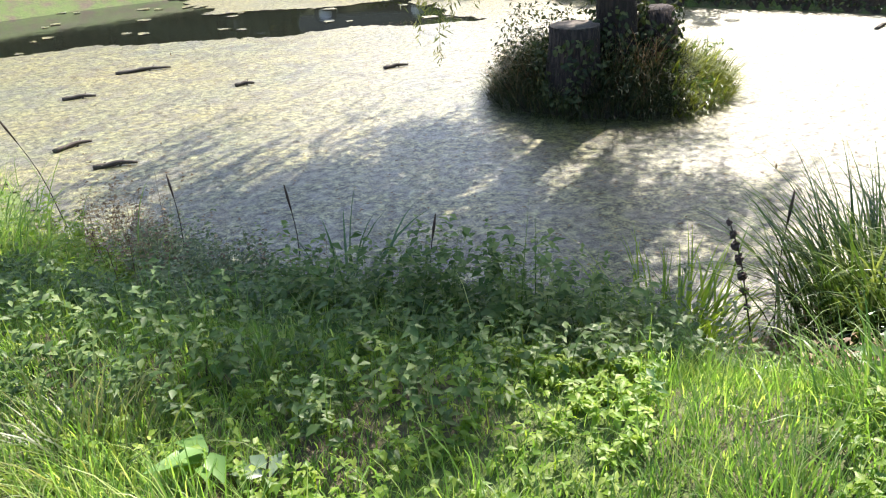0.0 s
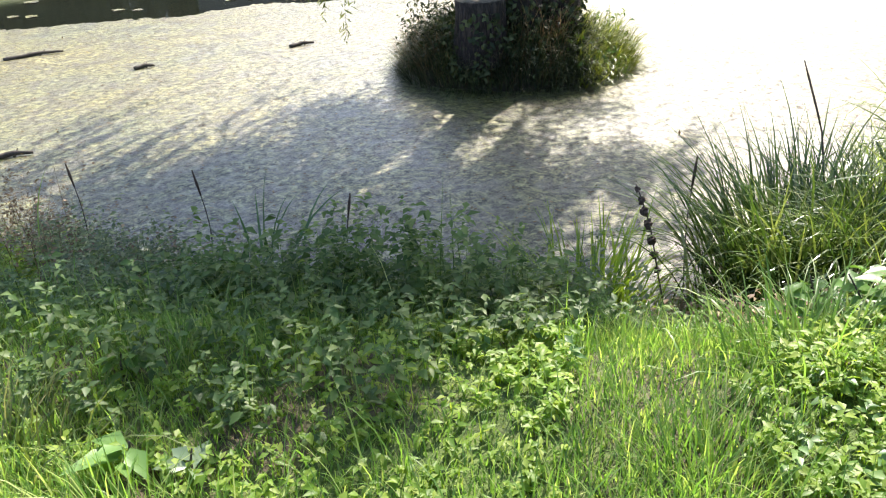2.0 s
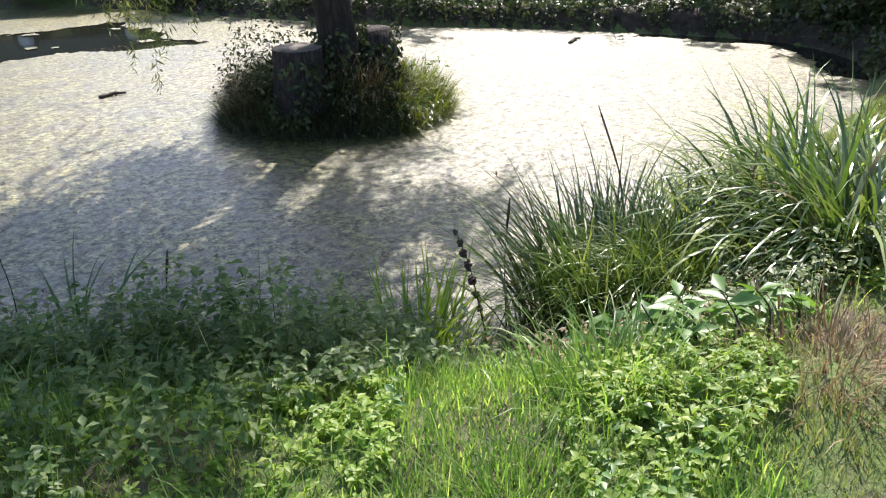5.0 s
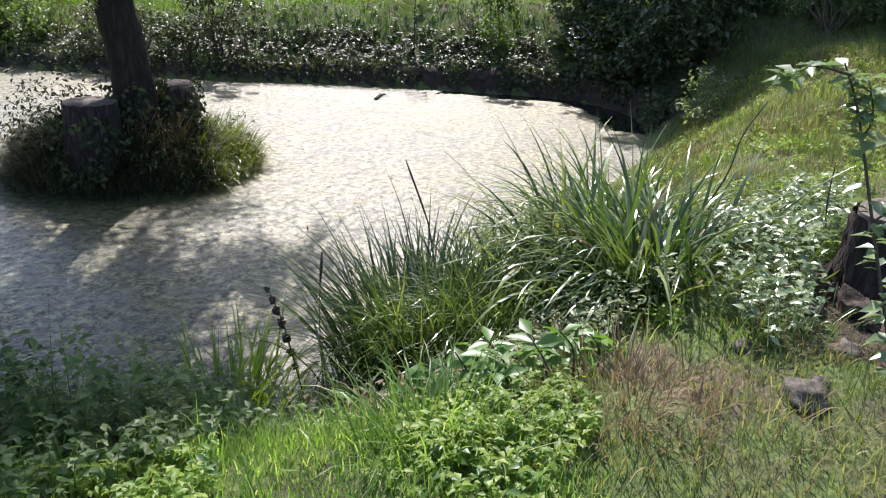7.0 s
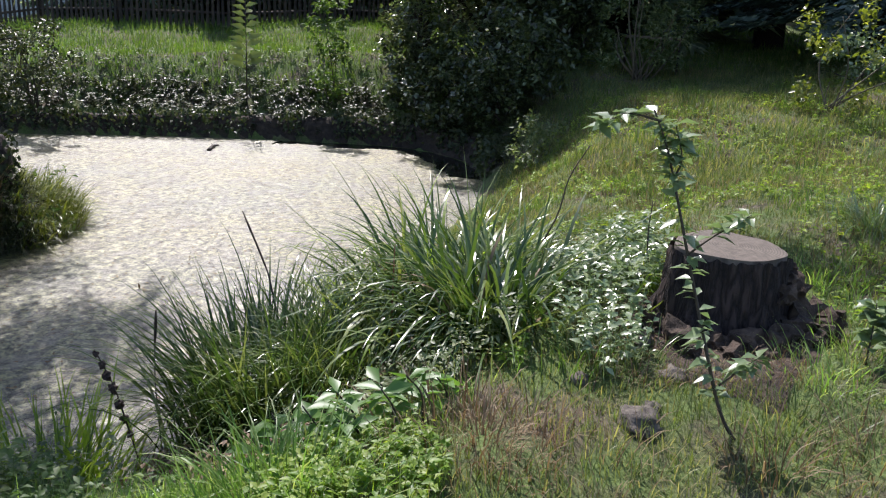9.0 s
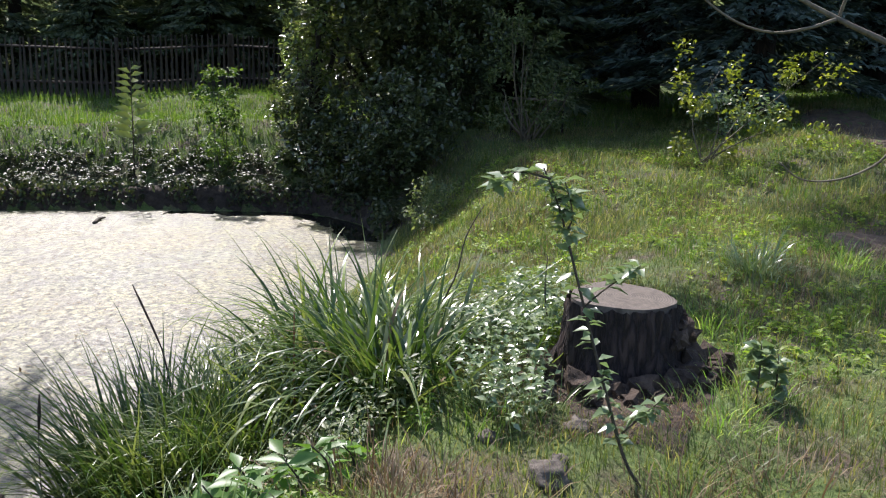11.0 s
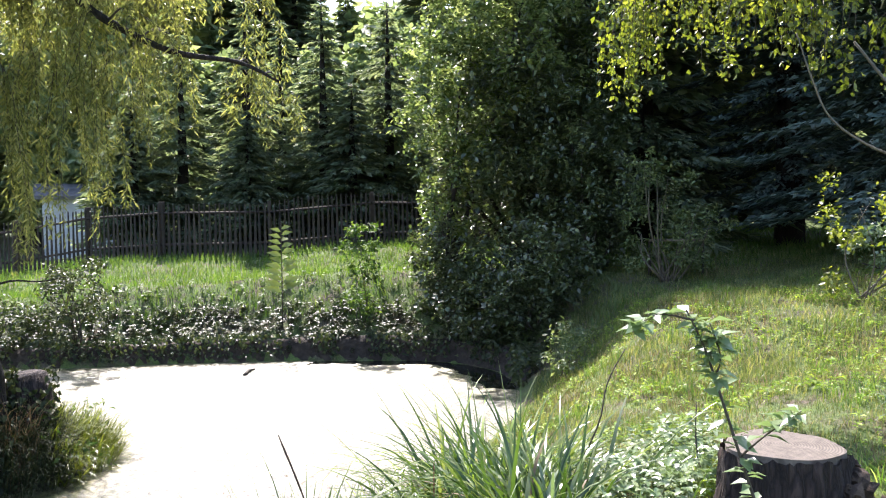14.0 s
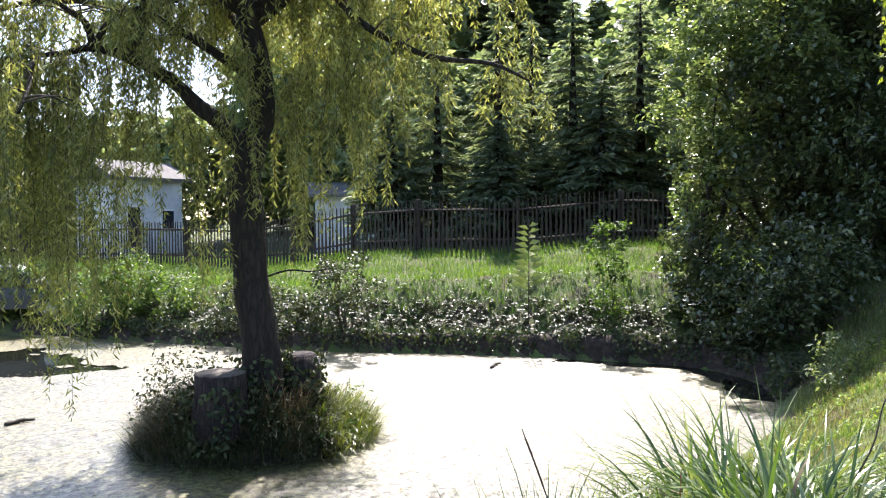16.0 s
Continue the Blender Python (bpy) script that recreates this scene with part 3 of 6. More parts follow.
def weeds(name, label, mat, stems, box, ok, hgt, leaf, per, seed, stem_mat=None, category="weeds"):
    """A stand of leafy herbs: short stalks with pairs of leaves, as one mesh."""
    rng = np.random.default_rng(seed)
    p = scatter(rng, stems, box, ok)
    k = len(p)
    h = hgt * rng.uniform(0.45, 1.15, k) * (0.6 + 0.7 * clumpy(p[:, 0], p[:, 1], 1.1, seed))
    lean = rng.normal(0, 0.16, (k, 2))
    t = rng.uniform(0.25, 1.0, (k, per)) ** 0.8
    tip = np.stack([lean[:, 0], lean[:, 1], np.ones(k)], -1) * h[:, None]
    pos = (p[:, None] + tip[:, None] * t[..., None]).reshape(-1, 3)
    n = len(pos)
    az = rng.uniform(0, 6.28, n)
    along = np.stack([np.sin(az), np.cos(az), rng.uniform(-0.35, 0.5, n)], -1)
    face = unit(np.stack([rng.normal(0, 0.3, n), rng.normal(0, 0.3, n), np.ones(n)], -1))
    sz = leaf * rng.uniform(0.55, 1.25, n) * (1.15 - 0.4 * t.ravel())
    lv = leaves(pos, along, face, sz, sz * rng.uniform(0.42, 0.6, n), 0.18, 0.2)
    st = blades(p, rng.uniform(0, 6.28, k), h, 0.006, np.hypot(lean[:, 0], lean[:, 1]), 0.1, 2)
    return tagged(part_np(name, join([lv, st]), mat), label, category, kind="stuff")


shade_strip = lambda lo, hi: (lambda x, y: (shore_dist(x, y) > lo) & (shore_dist(x, y) < hi) & (x + y > 2.2))
weeds("waterside_weeds", "grey-green mint and dock crowding the waterline", M_MINT, 2100, (0.5, 2.7, 2.4, 6.6), shade_strip(-0.2, 1.2), 0.58, 0.055, 22, 21)
weeds("waterside_weeds", "green leafy waterside herbs along the shaded shore", M_WEED, 1700, (0.8, 2.65, 2.2, 6.2), shade_strip(0.1, 1.7), 0.5, 0.065, 16, 20)
weeds("waterside_weeds", "dark leafy weeds on the shaded bank", M_WEED, 2400, (-0.6, 3.3, 1.8, 6.6), shade_strip(0.7, 2.7), 0.26, 0.055, 10, 22)
weeds("leafy_weeds", "bright yellow-green leafy weeds on the bank", M_ELDER, 420, (-1.0, 1.2, 5.0, 7.6), lambda x, y: (shore_dist(x, y) > 0.2) & ((x - 0.1) ** 2 + (y - 6.2) ** 2 < 1.1), 0.4, 0.075, 11, 23)
brow_leaves = lambda lo: (lambda x, y: (bare(x, y) < 0.4) & (shore_dist(x, y) > 0.35) & (clumpy(x, y, 1.5, 1) + 0.15 * np.sin(17 * x) * np.sin(15 * y) > lo))
weeds("ground_elder", "bright sunlit low leaves on the bank", M_ELDER, 3000, (1.3, 3.6, 0.65, 3.2), brow_leaves(0.34), 0.13, 0.047, 8, 24)
weeds("ground_elder", "mid-green low leaves crowding the bank", M_LAUREL, 320, (1.4, 3.6, 0.65, 3.0), brow_leaves(0.42), 0.12, 0.06, 7, 35)
weeds("ground_elder", "bright sunlit low leaves on the bank", M_ELDER, 1100, (-1.4, 1.5, 0.9, 2.5), brow_leaves(0.48), 0.09, 0.043, 8, 25)
weeds("dead_leaf_weeds", "withered brown leaves and stalks under the reeds", M_DRY, 420, (2.6, 4.3, 1.0, 3.0), lambda x, y: (shore_dist(x, y) > -0.1) & (shore_dist(x, y) < 1.3) & (clumpy(x, y, 1.9, 7) > 0.4), 0.3, 0.06, 10, 36)
weeds("brown_herbs", "brown and green seeding herbs at the waterline", M_DRY, 260, (0.3, 1.6, 4.6, 7.4), shade_strip(-0.2, 0.9), 0.8, 0.045, 16, 26)
weeds("small_leaf_weeds", "small dark glossy leaves under the sedge", M_MINT, 900, (3.2, 5.6, 0.4, 2.6), lambda x, y: (shore_dist(x, y) > 0.05) & (bare(x, y) < 0.5) & (y > 0.9 - 0.3 * (x - 3.2)), 0.25, 0.06, 10, 27)
weeds("pale_leaf_weeds", "pale round-leaved herbs shining in the sun", M_SILVER, 520, (4.2, 6.9, -0.3, 1.3), lambda x, y: (x - 5.3) ** 2 / 1.2 + (y - 0.42) ** 2 / 0.16 < 1, 0.3, 0.085, 8, 28)
weeds("pale_leaf_weeds", "pale round-leaved herbs shining in the sun", M_SILVER, 240, (3.4, 4.6, -0.2, 0.9), lambda x, y: (x - 3.9) ** 2 / 0.3 + (y - 0.3) ** 2 / 0.05 < 1, 0.25, 0.06, 8, 29)
weeds("scattered_weeds", "scattered broad weeds in the slope's grass", M_ELDER, 4500, (4.4, 14.0, -4.0, 2.6), lambda x, y: near_land(x, y) & (clumpy(x, y, 1.2, 3) > 0.42), 0.1, 0.06, 6, 30)
weeds("far_bank_brambles", "glossy bramble and ivy leaves over the far bank", M_BRAMBLE, 7000, (10.0, 16.6, 3.0, 21.0), lambda x, y: (shore_dist(x, y) > 0.22) & (shore_dist(x, y) < 1.35) & (x + 0.75 * y > 15.4), 0.22, 0.10, 14, 31, category="brambles")
weeds("far_bank_brambles", "ivy trailing over the far waterline", M_BRAMBLE, 2600, (10.0, 16.6, 3.0, 21.0), lambda x, y: (shore_dist(x, y) > 0.06) & (shore_dist(x, y) < 0.45) & (x + 0.75 * y > 15.4) & (clumpy(x, y, 1.7, 6) > 0.35), 0.16, 0.09, 12, 33, category="brambles")
weeds("lawn_edge_herbs", "tall pale grass and herbs edging the far lawn", M_WEED, 2200, (11.0, 19.0, 5.5, 20.0), lambda x, y: (shore_dist(x, y) > 1.2) & (shore_dist(x, y) < 2.4) & (x + 0.75 * y > 17) & (clumpy(x, y, 0.8, 2) > 0.45), 0.2, 0.10, 8, 32)

# ---------- island and willow ----------
ISL = np.array([6.85, 8.16])
VD, PD = np.array([0.66, 0.75]), np.array([0.75, -0.66])


def island_rim(a):
    return ISL + PD * (1.5 * math.cos(a) * (1 + 0.05 * math.sin(3 * a))) + VD * (1.2 * math.sin(a) * (1 + 0.06 * math.cos(2 * a)))


bm = bmesh.new()
rings, segs = 9, 56
rows_ = []
for i in range(rings):
    f = 1 - i / (rings - 1)
    ring = []
    for j in range(segs):
        a = 2 * math.pi * j / segs
        p = ISL + (island_rim(a) - ISL) * max(f, 0.001) * (1 + 0.03 * math.sin(7 * a))
        z = -0.35 if i == 0 else 0.52 * (1 - f ** 3.2) + 0.03 * math.sin(9 * a + 5 * f)
        ring.append(bm.verts.new((p[0], p[1], z)))
    rows_.append(ring)
for i in range(rings - 1):
    for j in range(segs):
        bm.faces.new((rows_[i][j], rows_[i][(j + 1) % segs], rows_[i + 1][(j + 1) % segs], rows_[i + 1][j]))
tagged(part("island", bm, M_SOIL, smooth=True), "small dark earth island in the pond", "island", kind="structure")


def island_pts(rng, n, lo=0.0, hi=1.0):
    a, f = rng.uniform(0, 6.28, n), np.sqrt(rng.uniform(lo ** 2, hi ** 2, n))
    rim = np.stack([island_rim(t) for t in a])
    p = ISL + (rim - ISL) * f[:, None]
    return np.column_stack([p, 0.5 * (1 - f ** 3.2)])


rng = np.random.default_rng(40)
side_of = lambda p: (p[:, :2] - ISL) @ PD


def island_blades(name, label, n, lo, hi, keep, mat, l0, l1, wid, lean, droop):
    p = island_pts(rng, n, lo, hi)
    p = p[keep(side_of(p))]
    k = len(p)
    out = np.arctan2(p[:, 0] - ISL[0], p[:, 1] - ISL[1]) + rng.normal(0, 0.7, k)
    ln = rng.uniform(l0, l1, k) * (0.65 + 0.6 * clumpy(p[:, 0], p[:, 1], 2.3, len(name)))
    ob = part_np(name, blades(p, out, ln, wid * rng.uniform(0.6, 1.2, k), rng.uniform(0.05, lean, k), rng.uniform(0.5, droop, k), 4), mat)
    return tagged(ob, label, "grass", kind="stuff")


def island_leaves(name, label, n, per, lo, hi, keep, mat, h0, h1, size, spread=0.07):
    p = island_pts(rng, n, lo, hi)
    p = p[keep(side_of(p))]
    h = np.repeat(rng.uniform(h0, h1, len(p)) * (0.35 + 1.0 * clumpy(p[:, 0], p[:, 1], 2.0, n)), per)
    k = len(p) * per
    pos = np.repeat(p, per, 0) + np.stack([rng.normal(0, spread, k), rng.normal(0, spread, k), rng.uniform(0.05, 1, k) * h], -1)
    sz = size * rng.uniform(0.5, 1.3, k)
    ob = part_np(name, leaves(pos, rand_dirs(rng, k) * [1, 1, 0.6] - [0, 0, 0.25], np.tile(UP, (k, 1)) + rng.normal(0, 0.5, (k, 3)), sz, sz * rng.uniform(0.35, 0.55, k)), mat)
    return tagged(ob, label, "weeds", kind="stuff")


# light painted by side: dark M_ISLE where backlit, bright M_BIRCH for the sunlit end
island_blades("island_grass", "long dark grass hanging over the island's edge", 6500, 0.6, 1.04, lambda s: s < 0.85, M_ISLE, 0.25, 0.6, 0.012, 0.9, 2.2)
island_blades("island_bright_grass", "yellow-green grass tuft on the island, coloured bright as if sunlit", 4600, 0.5, 1.03, lambda s: s > 0.74, M_BIRCH, 0.2, 0.6, 0.02, 0.9, 2.6)
island_blades("island_dry_grass", "brown straggling dead grass on the island", 2200, 0.4, 1.0, lambda s: s < 0.6, M_DRY, 0.25, 0.7, 0.008, 0.6, 1.8)
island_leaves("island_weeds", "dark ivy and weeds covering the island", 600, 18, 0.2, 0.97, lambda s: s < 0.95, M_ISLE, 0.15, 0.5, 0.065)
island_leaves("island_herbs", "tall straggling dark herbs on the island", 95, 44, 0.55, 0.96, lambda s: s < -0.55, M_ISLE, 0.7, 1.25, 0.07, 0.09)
island_leaves("island_herbs", "thin green herbs before the island's stumps", 90, 30, 0.6, 0.95, lambda s: (s > -0.9) & (s < 0.5), M_BRAMBLE, 0.3, 0.75, 0.055)
island_leaves("island_herbs", "leafy green herbs among the island's grass", 60, 26, 0.5, 0.98, lambda s: s > 0.6, M_WEED, 0.2, 0.5, 0.09)


rng = np.random.default_rng(44)
m_ = 2600
which = rng.integers(0, 3, m_)
cx_ = np.array([[6.05, 7.85], [7.2, 7.75], [6.68, 7.86]])[which]
ra_ = np.array([0.37, 0.31, 0.30])[which] + np.abs(rng.normal(0, 0.05, m_))
an_ = rng.uniform(0, 6.28, m_)
zz_ = rng.uniform(0.3, 1.0, m_) ** 1.3 * np.array([0.95, 1.2, 1.25])[which]
keep_ = np.sin(5 * an_ + 3 * which) + np.sin(7 * zz_ + 2 * an_) > -0.35
pos = np.column_stack([cx_[:, 0] + ra_ * np.cos(an_), cx_[:, 1] + ra_ * np.sin(an_), zz_])[keep_]
outw = np.column_stack([np.cos(an_), np.sin(an_), np.full(m_, 0.3)])[keep_]
n = len(pos)
ob = part_np("stump_ivy", leaves(pos, rand_dirs(rng, n) - [0, 0, 0.8], outw, rng.uniform(0.05, 0.11, n), rng.uniform(0.035, 0.07, n)), M_ISLE)
tagged(ob, "dark ivy climbing the stumps and the willow's foot", "ivy", kind="stuff")

def strands(rng, tops, lengths, per_m, leaf, wid, sway=0.12):
    """Hanging withies with narrow leaves: leaf geometry and withy geometry."""
    lv, tw = [], []
    for p, L in zip(tops, lengths):
        out = rng.normal(0, sway, 2)
        n = max(4, int(L * 7))
        s = np.linspace(0, 1, n)
        path = p + np.stack([out[0] * np.sin(s * 1.6) + 0.02 * np.sin(9 * s), out[1] * np.sin(s * 1.6), 0.08 * np.sin(s * 3.1) - L * s ** 1.15], -1)
        tw.append(tube(path, 0.0045 * (1 - 0.6 * s), 3))
        m = int(L * per_m)
        t = rng.uniform(0.04, 1, m)
        pos = np.stack([np.interp(t, s, path[:, i]) for i in range(3)], -1)
        pos += rng.normal(0, 0.028, (m, 3))
        az = rng.uniform(0, 6.28, m)
        al = np.stack([np.sin(az) * 0.7, np.cos(az) * 0.7, -rng.uniform(0.3, 1.3, m)], -1)
        sz = leaf * rng.uniform(0.6, 1.3, m)
        lv.append(leaves(pos, al, rand_dirs(rng, m), sz, sz * wid, 0.15, 0.1, False))
    return join(lv), join(tw)


willow = thing("willow_tree", "weeping willow with a dark leaning trunk on the island", "tree")
trunk_path = smooth_path([(6.70, 7.86, 0.3), (6.69, 7.84, 0.75), (6.67, 7.86, 1.32), (6.60, 7.92, 2.03), (6.57, 7.94, 2.73), (6.54, 7.96, 3.3), (6.66, 7.87, 3.87), (6.72, 7.81, 4.25), (6.68, 7.85, 4.86), (6.57, 7.94, 5.5), (6.6, 7.95, 6.6), (6.75, 8.05, 8.0), (6.8, 8.1, 10.5)], 4)
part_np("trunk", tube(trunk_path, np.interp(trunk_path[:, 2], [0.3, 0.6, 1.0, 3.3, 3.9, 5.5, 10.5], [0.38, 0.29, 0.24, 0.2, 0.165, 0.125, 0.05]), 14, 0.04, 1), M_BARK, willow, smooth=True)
limbs = [
    ([(6.55, 7.95, 3.7), (6.3, 8.05, 4.0), (6.07, 8.17, 4.19), (5.79, 8.37, 4.51), (5.43, 8.6, 4.72), (5.1, 8.8, 4.82), (4.81, 8.96, 4.73), (4.2, 9.2, 4.6)], 0.125, 2.4),
    ([(5.1, 8.8, 4.82), (5.18, 8.64, 5.07), (5.36, 8.53, 5.24), (5.75, 8.28, 5.38), (6.2, 8.0, 5.6)], 0.045, 4.4),
    ([(5.1, 8.8, 4.82), (4.98, 8.76, 5.08), (4.78, 8.87, 5.24), (4.4, 9.0, 5.5)], 0.05, 3.4),
    ([(5.4, 8.6, 4.72), (5.36, 8.53, 4.92), (5.46, 8.47, 5.19), (5.5, 8.4, 5.6)], 0.035, 4.6),
    ([(4.6, 9.0, 4.7), (4.3, 8.6, 4.5), (4.1, 8.3, 4.2), (3.9, 8.1, 3.9)], 0.03, 1.6),
    ([(6.62, 7.9, 5.3), (6.97, 7.1, 5.65), (7.34, 6.72, 5.2), (7.86, 6.11, 4.82), (8.3, 5.5, 4.72), (8.55, 5.1, 4.5)], 0.07, 3.7),
    ([(5.43, 8.6, 4.72), (5.2, 8.0, 5.0), (4.9, 7.5, 5.5), (4.5, 7.1, 5.6)], 0.05, 4.2),
]
rng = np.random.default_rng(41)
for i, (az, z0, reach, bot) in enumerate([(20, 5.0, 4.0, 3.4), (55, 5.4, 3.4, 4.4), (95, 5.4, 3.6, 4.2), (130, 5.2, 3.4, 4.0), (200, 5.6, 3.4, 5.0), (235, 5.8, 3.4, 5.0), (270, 5.4, 3.8, 4.4), (300, 5.3, 4.2, 3.2), (325, 4.6, 4.2, 2.6), (350, 5.4, 4.2, 3.2),
                                              (15, 6.2, 4.4, 4.8), (32, 6.0, 4.6, 4.8), (50, 6.3, 4.6, 5.0), (85, 6.2, 4.0, 5.8), (125, 6.4, 3.2, 5.8), (170, 6.4, 2.6, 5.9), (210, 6.3, 2.5, 5.9), (250, 6.3, 2.6, 5.9), (290, 6.4, 3.6, 5.8), (330, 6.3, 4.2, 5.0),
                                              (35, 7.4, 3.4, 6.6), (75, 7.5, 3.2, 6.8), (120, 7.6, 2.6, 6.9), (165, 7.8, 2.4, 7.0), (205, 7.2, 2.2, 6.5), (245, 7.2, 2.2, 6.5), (285, 7.6, 2.8, 6.9), (325, 7.4, 3.2, 6.8),
                                              (20, 8.6, 1.9, 7.8), (90, 8.6, 1.8, 7.8), (160, 8.3, 1.6, 7.6), (220, 8.0, 1.3, 7.4), (290, 8.6, 1.1, 7.8), (120, 9.1, 1.3, 8.5), (330, 9.1, 0.9, 8.5), (60, 9.9, 1.6, 9.2), (130, 9.9, 1.5, 9.2), (320, 9.9, 0.8, 9.2),
                                              (150, 8.4, 1.8, 7.5), (185, 8.7, 1.5, 7.9), (140, 9.2, 1.7, 8.5), (200, 8.3, 2.0, 7.6), (190, 8.6, 1.8, 7.9), (40, 5.9, 1.8, 5.0), (90, 5.9, 1.4, 5.0), (350, 5.9, 1.6, 5.0)]):
    a = radians(az)
    d = np.array([math.sin(a), math.cos(a), 0.0])
    s0 = np.array([6.63, 7.9, z0])
    limbs.append(([s0, s0 + d * reach * 0.3 + [0, 0, 0.75], s0 + d * reach * 0.65 + [0, 0, 0.95], s0 + d * reach + [0, 0, 0.45]], 0.065, bot))
tops, lens = [], []
for pts, r0, bot in limbs:
    path = smooth_path(pts, 5)
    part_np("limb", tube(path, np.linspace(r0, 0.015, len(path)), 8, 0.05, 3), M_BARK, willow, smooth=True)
    for _ in range(6 if bot < 5.4 else 14):
        i = int(rng.uniform(0.25, 1) * (len(path) - 1))
        node = path[i] + rng.normal(0, 0.34, 3) * [1, 1, 0.3]
        part_np("branchlet", tube(smooth_path([path[i], (path[i] + node) / 2 + [0, 0, 0.08], node], 3), np.linspace(0.014, 0.006, 7), 4), M_STEM, willow)
        for _ in range(rng.integers(3, 7) + (2 if bot > 5.4 else 0)):
            q = node + rng.normal(0, 0.11, 3)
            tops.append(q)
            lens.append(min(2.3, max(0.35, (q[2] - bot) * rng.uniform(0.3, 1.0))))
# long curtains that reach almost down to the water
for (x, y, z), bot, n, sp in [((4.55, 8.55, 4.6), 0.8, 14, 0.14), ((4.15, 8.9, 4.7), 1.4, 16, 0.2), ((4.25, 9.4, 4.6), 1.9, 14, 0.22), ((5.5, 8.5, 4.5), 1.5, 7, 0.12), ((6.0, 8.1, 4.1), 1.6, 6, 0.1), ((5.0, 8.75, 4.6), 1.3, 8, 0.12), ((7.15, 7.3, 4.8), 2.5, 14, 0.2), ((7.6, 6.75, 4.8), 3.0, 18, 0.22), ((6.9, 7.5, 4.6), 2.2, 8, 0.15), ((6.25, 7.7, 4.9), 2.9, 9, 0.2)]:
    for _ in range(n):
        q = np.array([x, y, z]) + rng.normal(0, sp, 3) * [1, 1, 0.6]
        tops.append(q)
        lens.append(max(0.4, (q[2] - bot) * rng.uniform(0.55, 1.0)))
# leaf clumps added above the view, set sunward to cast shade on the pond
clumps = []
shaded_spots = [(4.4, 8.3), (4.8, 8.0), (4.2, 7.9), (5.0, 7.5), (3.9, 8.1), (5.3, 7.9)]
while len(clumps) < 40:
    x, y, z = rng.uniform(1.2, 6.5), rng.uniform(4.3, 9.0), rng.uniform(5.9, 7.3)
    if len(clumps) < len(shaded_spots):
        x, y = shaded_spots[len(clumps)]
    elif y > 6.7 + 0.5 * (x - 0.6) or x + y < 8.6 or math.sin(2.9 * x + 1.1 * y) + math.sin(2.3 * y - 1.2 * x) < -0.2 or abs((x - 6.5) * 0.57 - (y - 7.7) * 0.82) < 0.4:
        continue
    c = np.array([x + 0.7 * z, y + 0.49 * z, z])
    m = int(rng.uniform(220, 420))
    clumps.append(c + rng.normal(0, 1, (m, 3)) * [0.24, 0.24, 0.2])
pos = np.concatenate(clumps)
n = len(pos)
tagged(part_np("shade_clumps", leaves(pos, rand_dirs(rng, n) - [0, 0, 0.5], rand_dirs(rng, n) * 0.6 + UP, rng.uniform(0.09, 0.15, n), rng.uniform(0.022, 0.034, n), 0.15, 0.1, False), M_WILLOW, willow), kind="stuff")
lv, tw = strands(rng, tops, lens, 84, 0.1, 0.19, 0.2)
tagged(part_np("crown", lv, M_WILLOW, willow, "hanging yellow-green narrow leaves"), kind="stuff")
tagged(part_np("withy_growth", tw, M_STEM, willow), kind="stuff")
# small side shoots low on the trunk
path = smooth_path([(6.64, 7.88, 2.1), (6.9, 7.6, 2.22), (7.12, 7.42, 2.2), (7.3, 7.2, 2.24)], 4)
part_np("twig", tube(path, np.linspace(0.016, 0.005, len(path)), 6), M_BARK, willow)

log = thing("cut_stump", "upright dark cut stump on the island", "stump", (6.05, 7.85, 0))
path = np.array([(0, 0, 0.3), (0, 0, 0.6), (0.01, 0, 0.85), (0.01, 0.0, 1.04)])
part_np("bark", tube(path, [0.38, 0.33, 0.31, 0.30], 18, 0.03, 5), M_STUMPBARK, log, smooth=True)
part_np("cut_face", tube(np.array([(0.01, 0, 1.03), (0.01, 0, 1.052)]), 0.285, 18, 0.02, 6), M_CUT, log)
log = thing("cut_stump", "broken dark stump wrapped in ivy beside the trunk", "stump", (7.2, 7.75, 0))
part_np("bark", tube(np.array([(0, 0, 0.3), (0, 0, 0.6), (0.03, 0, 0.9), (0.02, 0.0, 1.12)]), [0.34, 0.30, 0.27, 0.2], 16, 0.06, 7), M_STUMPBARK, log, smooth=True)


# ---------- shrubs and trees ----------


def crown_points(rng, n, blobs, shell=0.55):
    """Leaf places in ragged clusters through a set of ellipsoids (x, y, z, rx, ry, rz)."""
    vol = np.array([b[3] * b[4] * b[5] for b in blobs]) ** 0.75
    out = []
    for b, w in zip(blobs, vol / vol.sum()):
        m = int(n * w)
        cl = max(6, m // 45)
        d = rand_dirs(rng, cl) * (rng.uniform(shell ** 3, 1.5, cl) ** (1 / 3))[:, None]
        c = np.array(b[:3]) + d * np.array(b[3:])
        pick = rng.integers(0, cl, m)
        out.append(c[pick] + rng.normal(0, 0.125, (m, 3)) * np.array(b[3:]) ** 0.7)
    return np.concatenate(out)


def leafy(rng, pos, size, ratio, rich=False):
    n = len(pos)
    al = rand_dirs(rng, n) * [1, 1, 0.6] - [0, 0, 0.25]
    sz = size * rng.uniform(0.55, 1.3, n)
    return leaves(pos, al, rand_dirs(rng, n) * 0.7 + UP, sz, sz * ratio, 0.15, 0.12, rich)


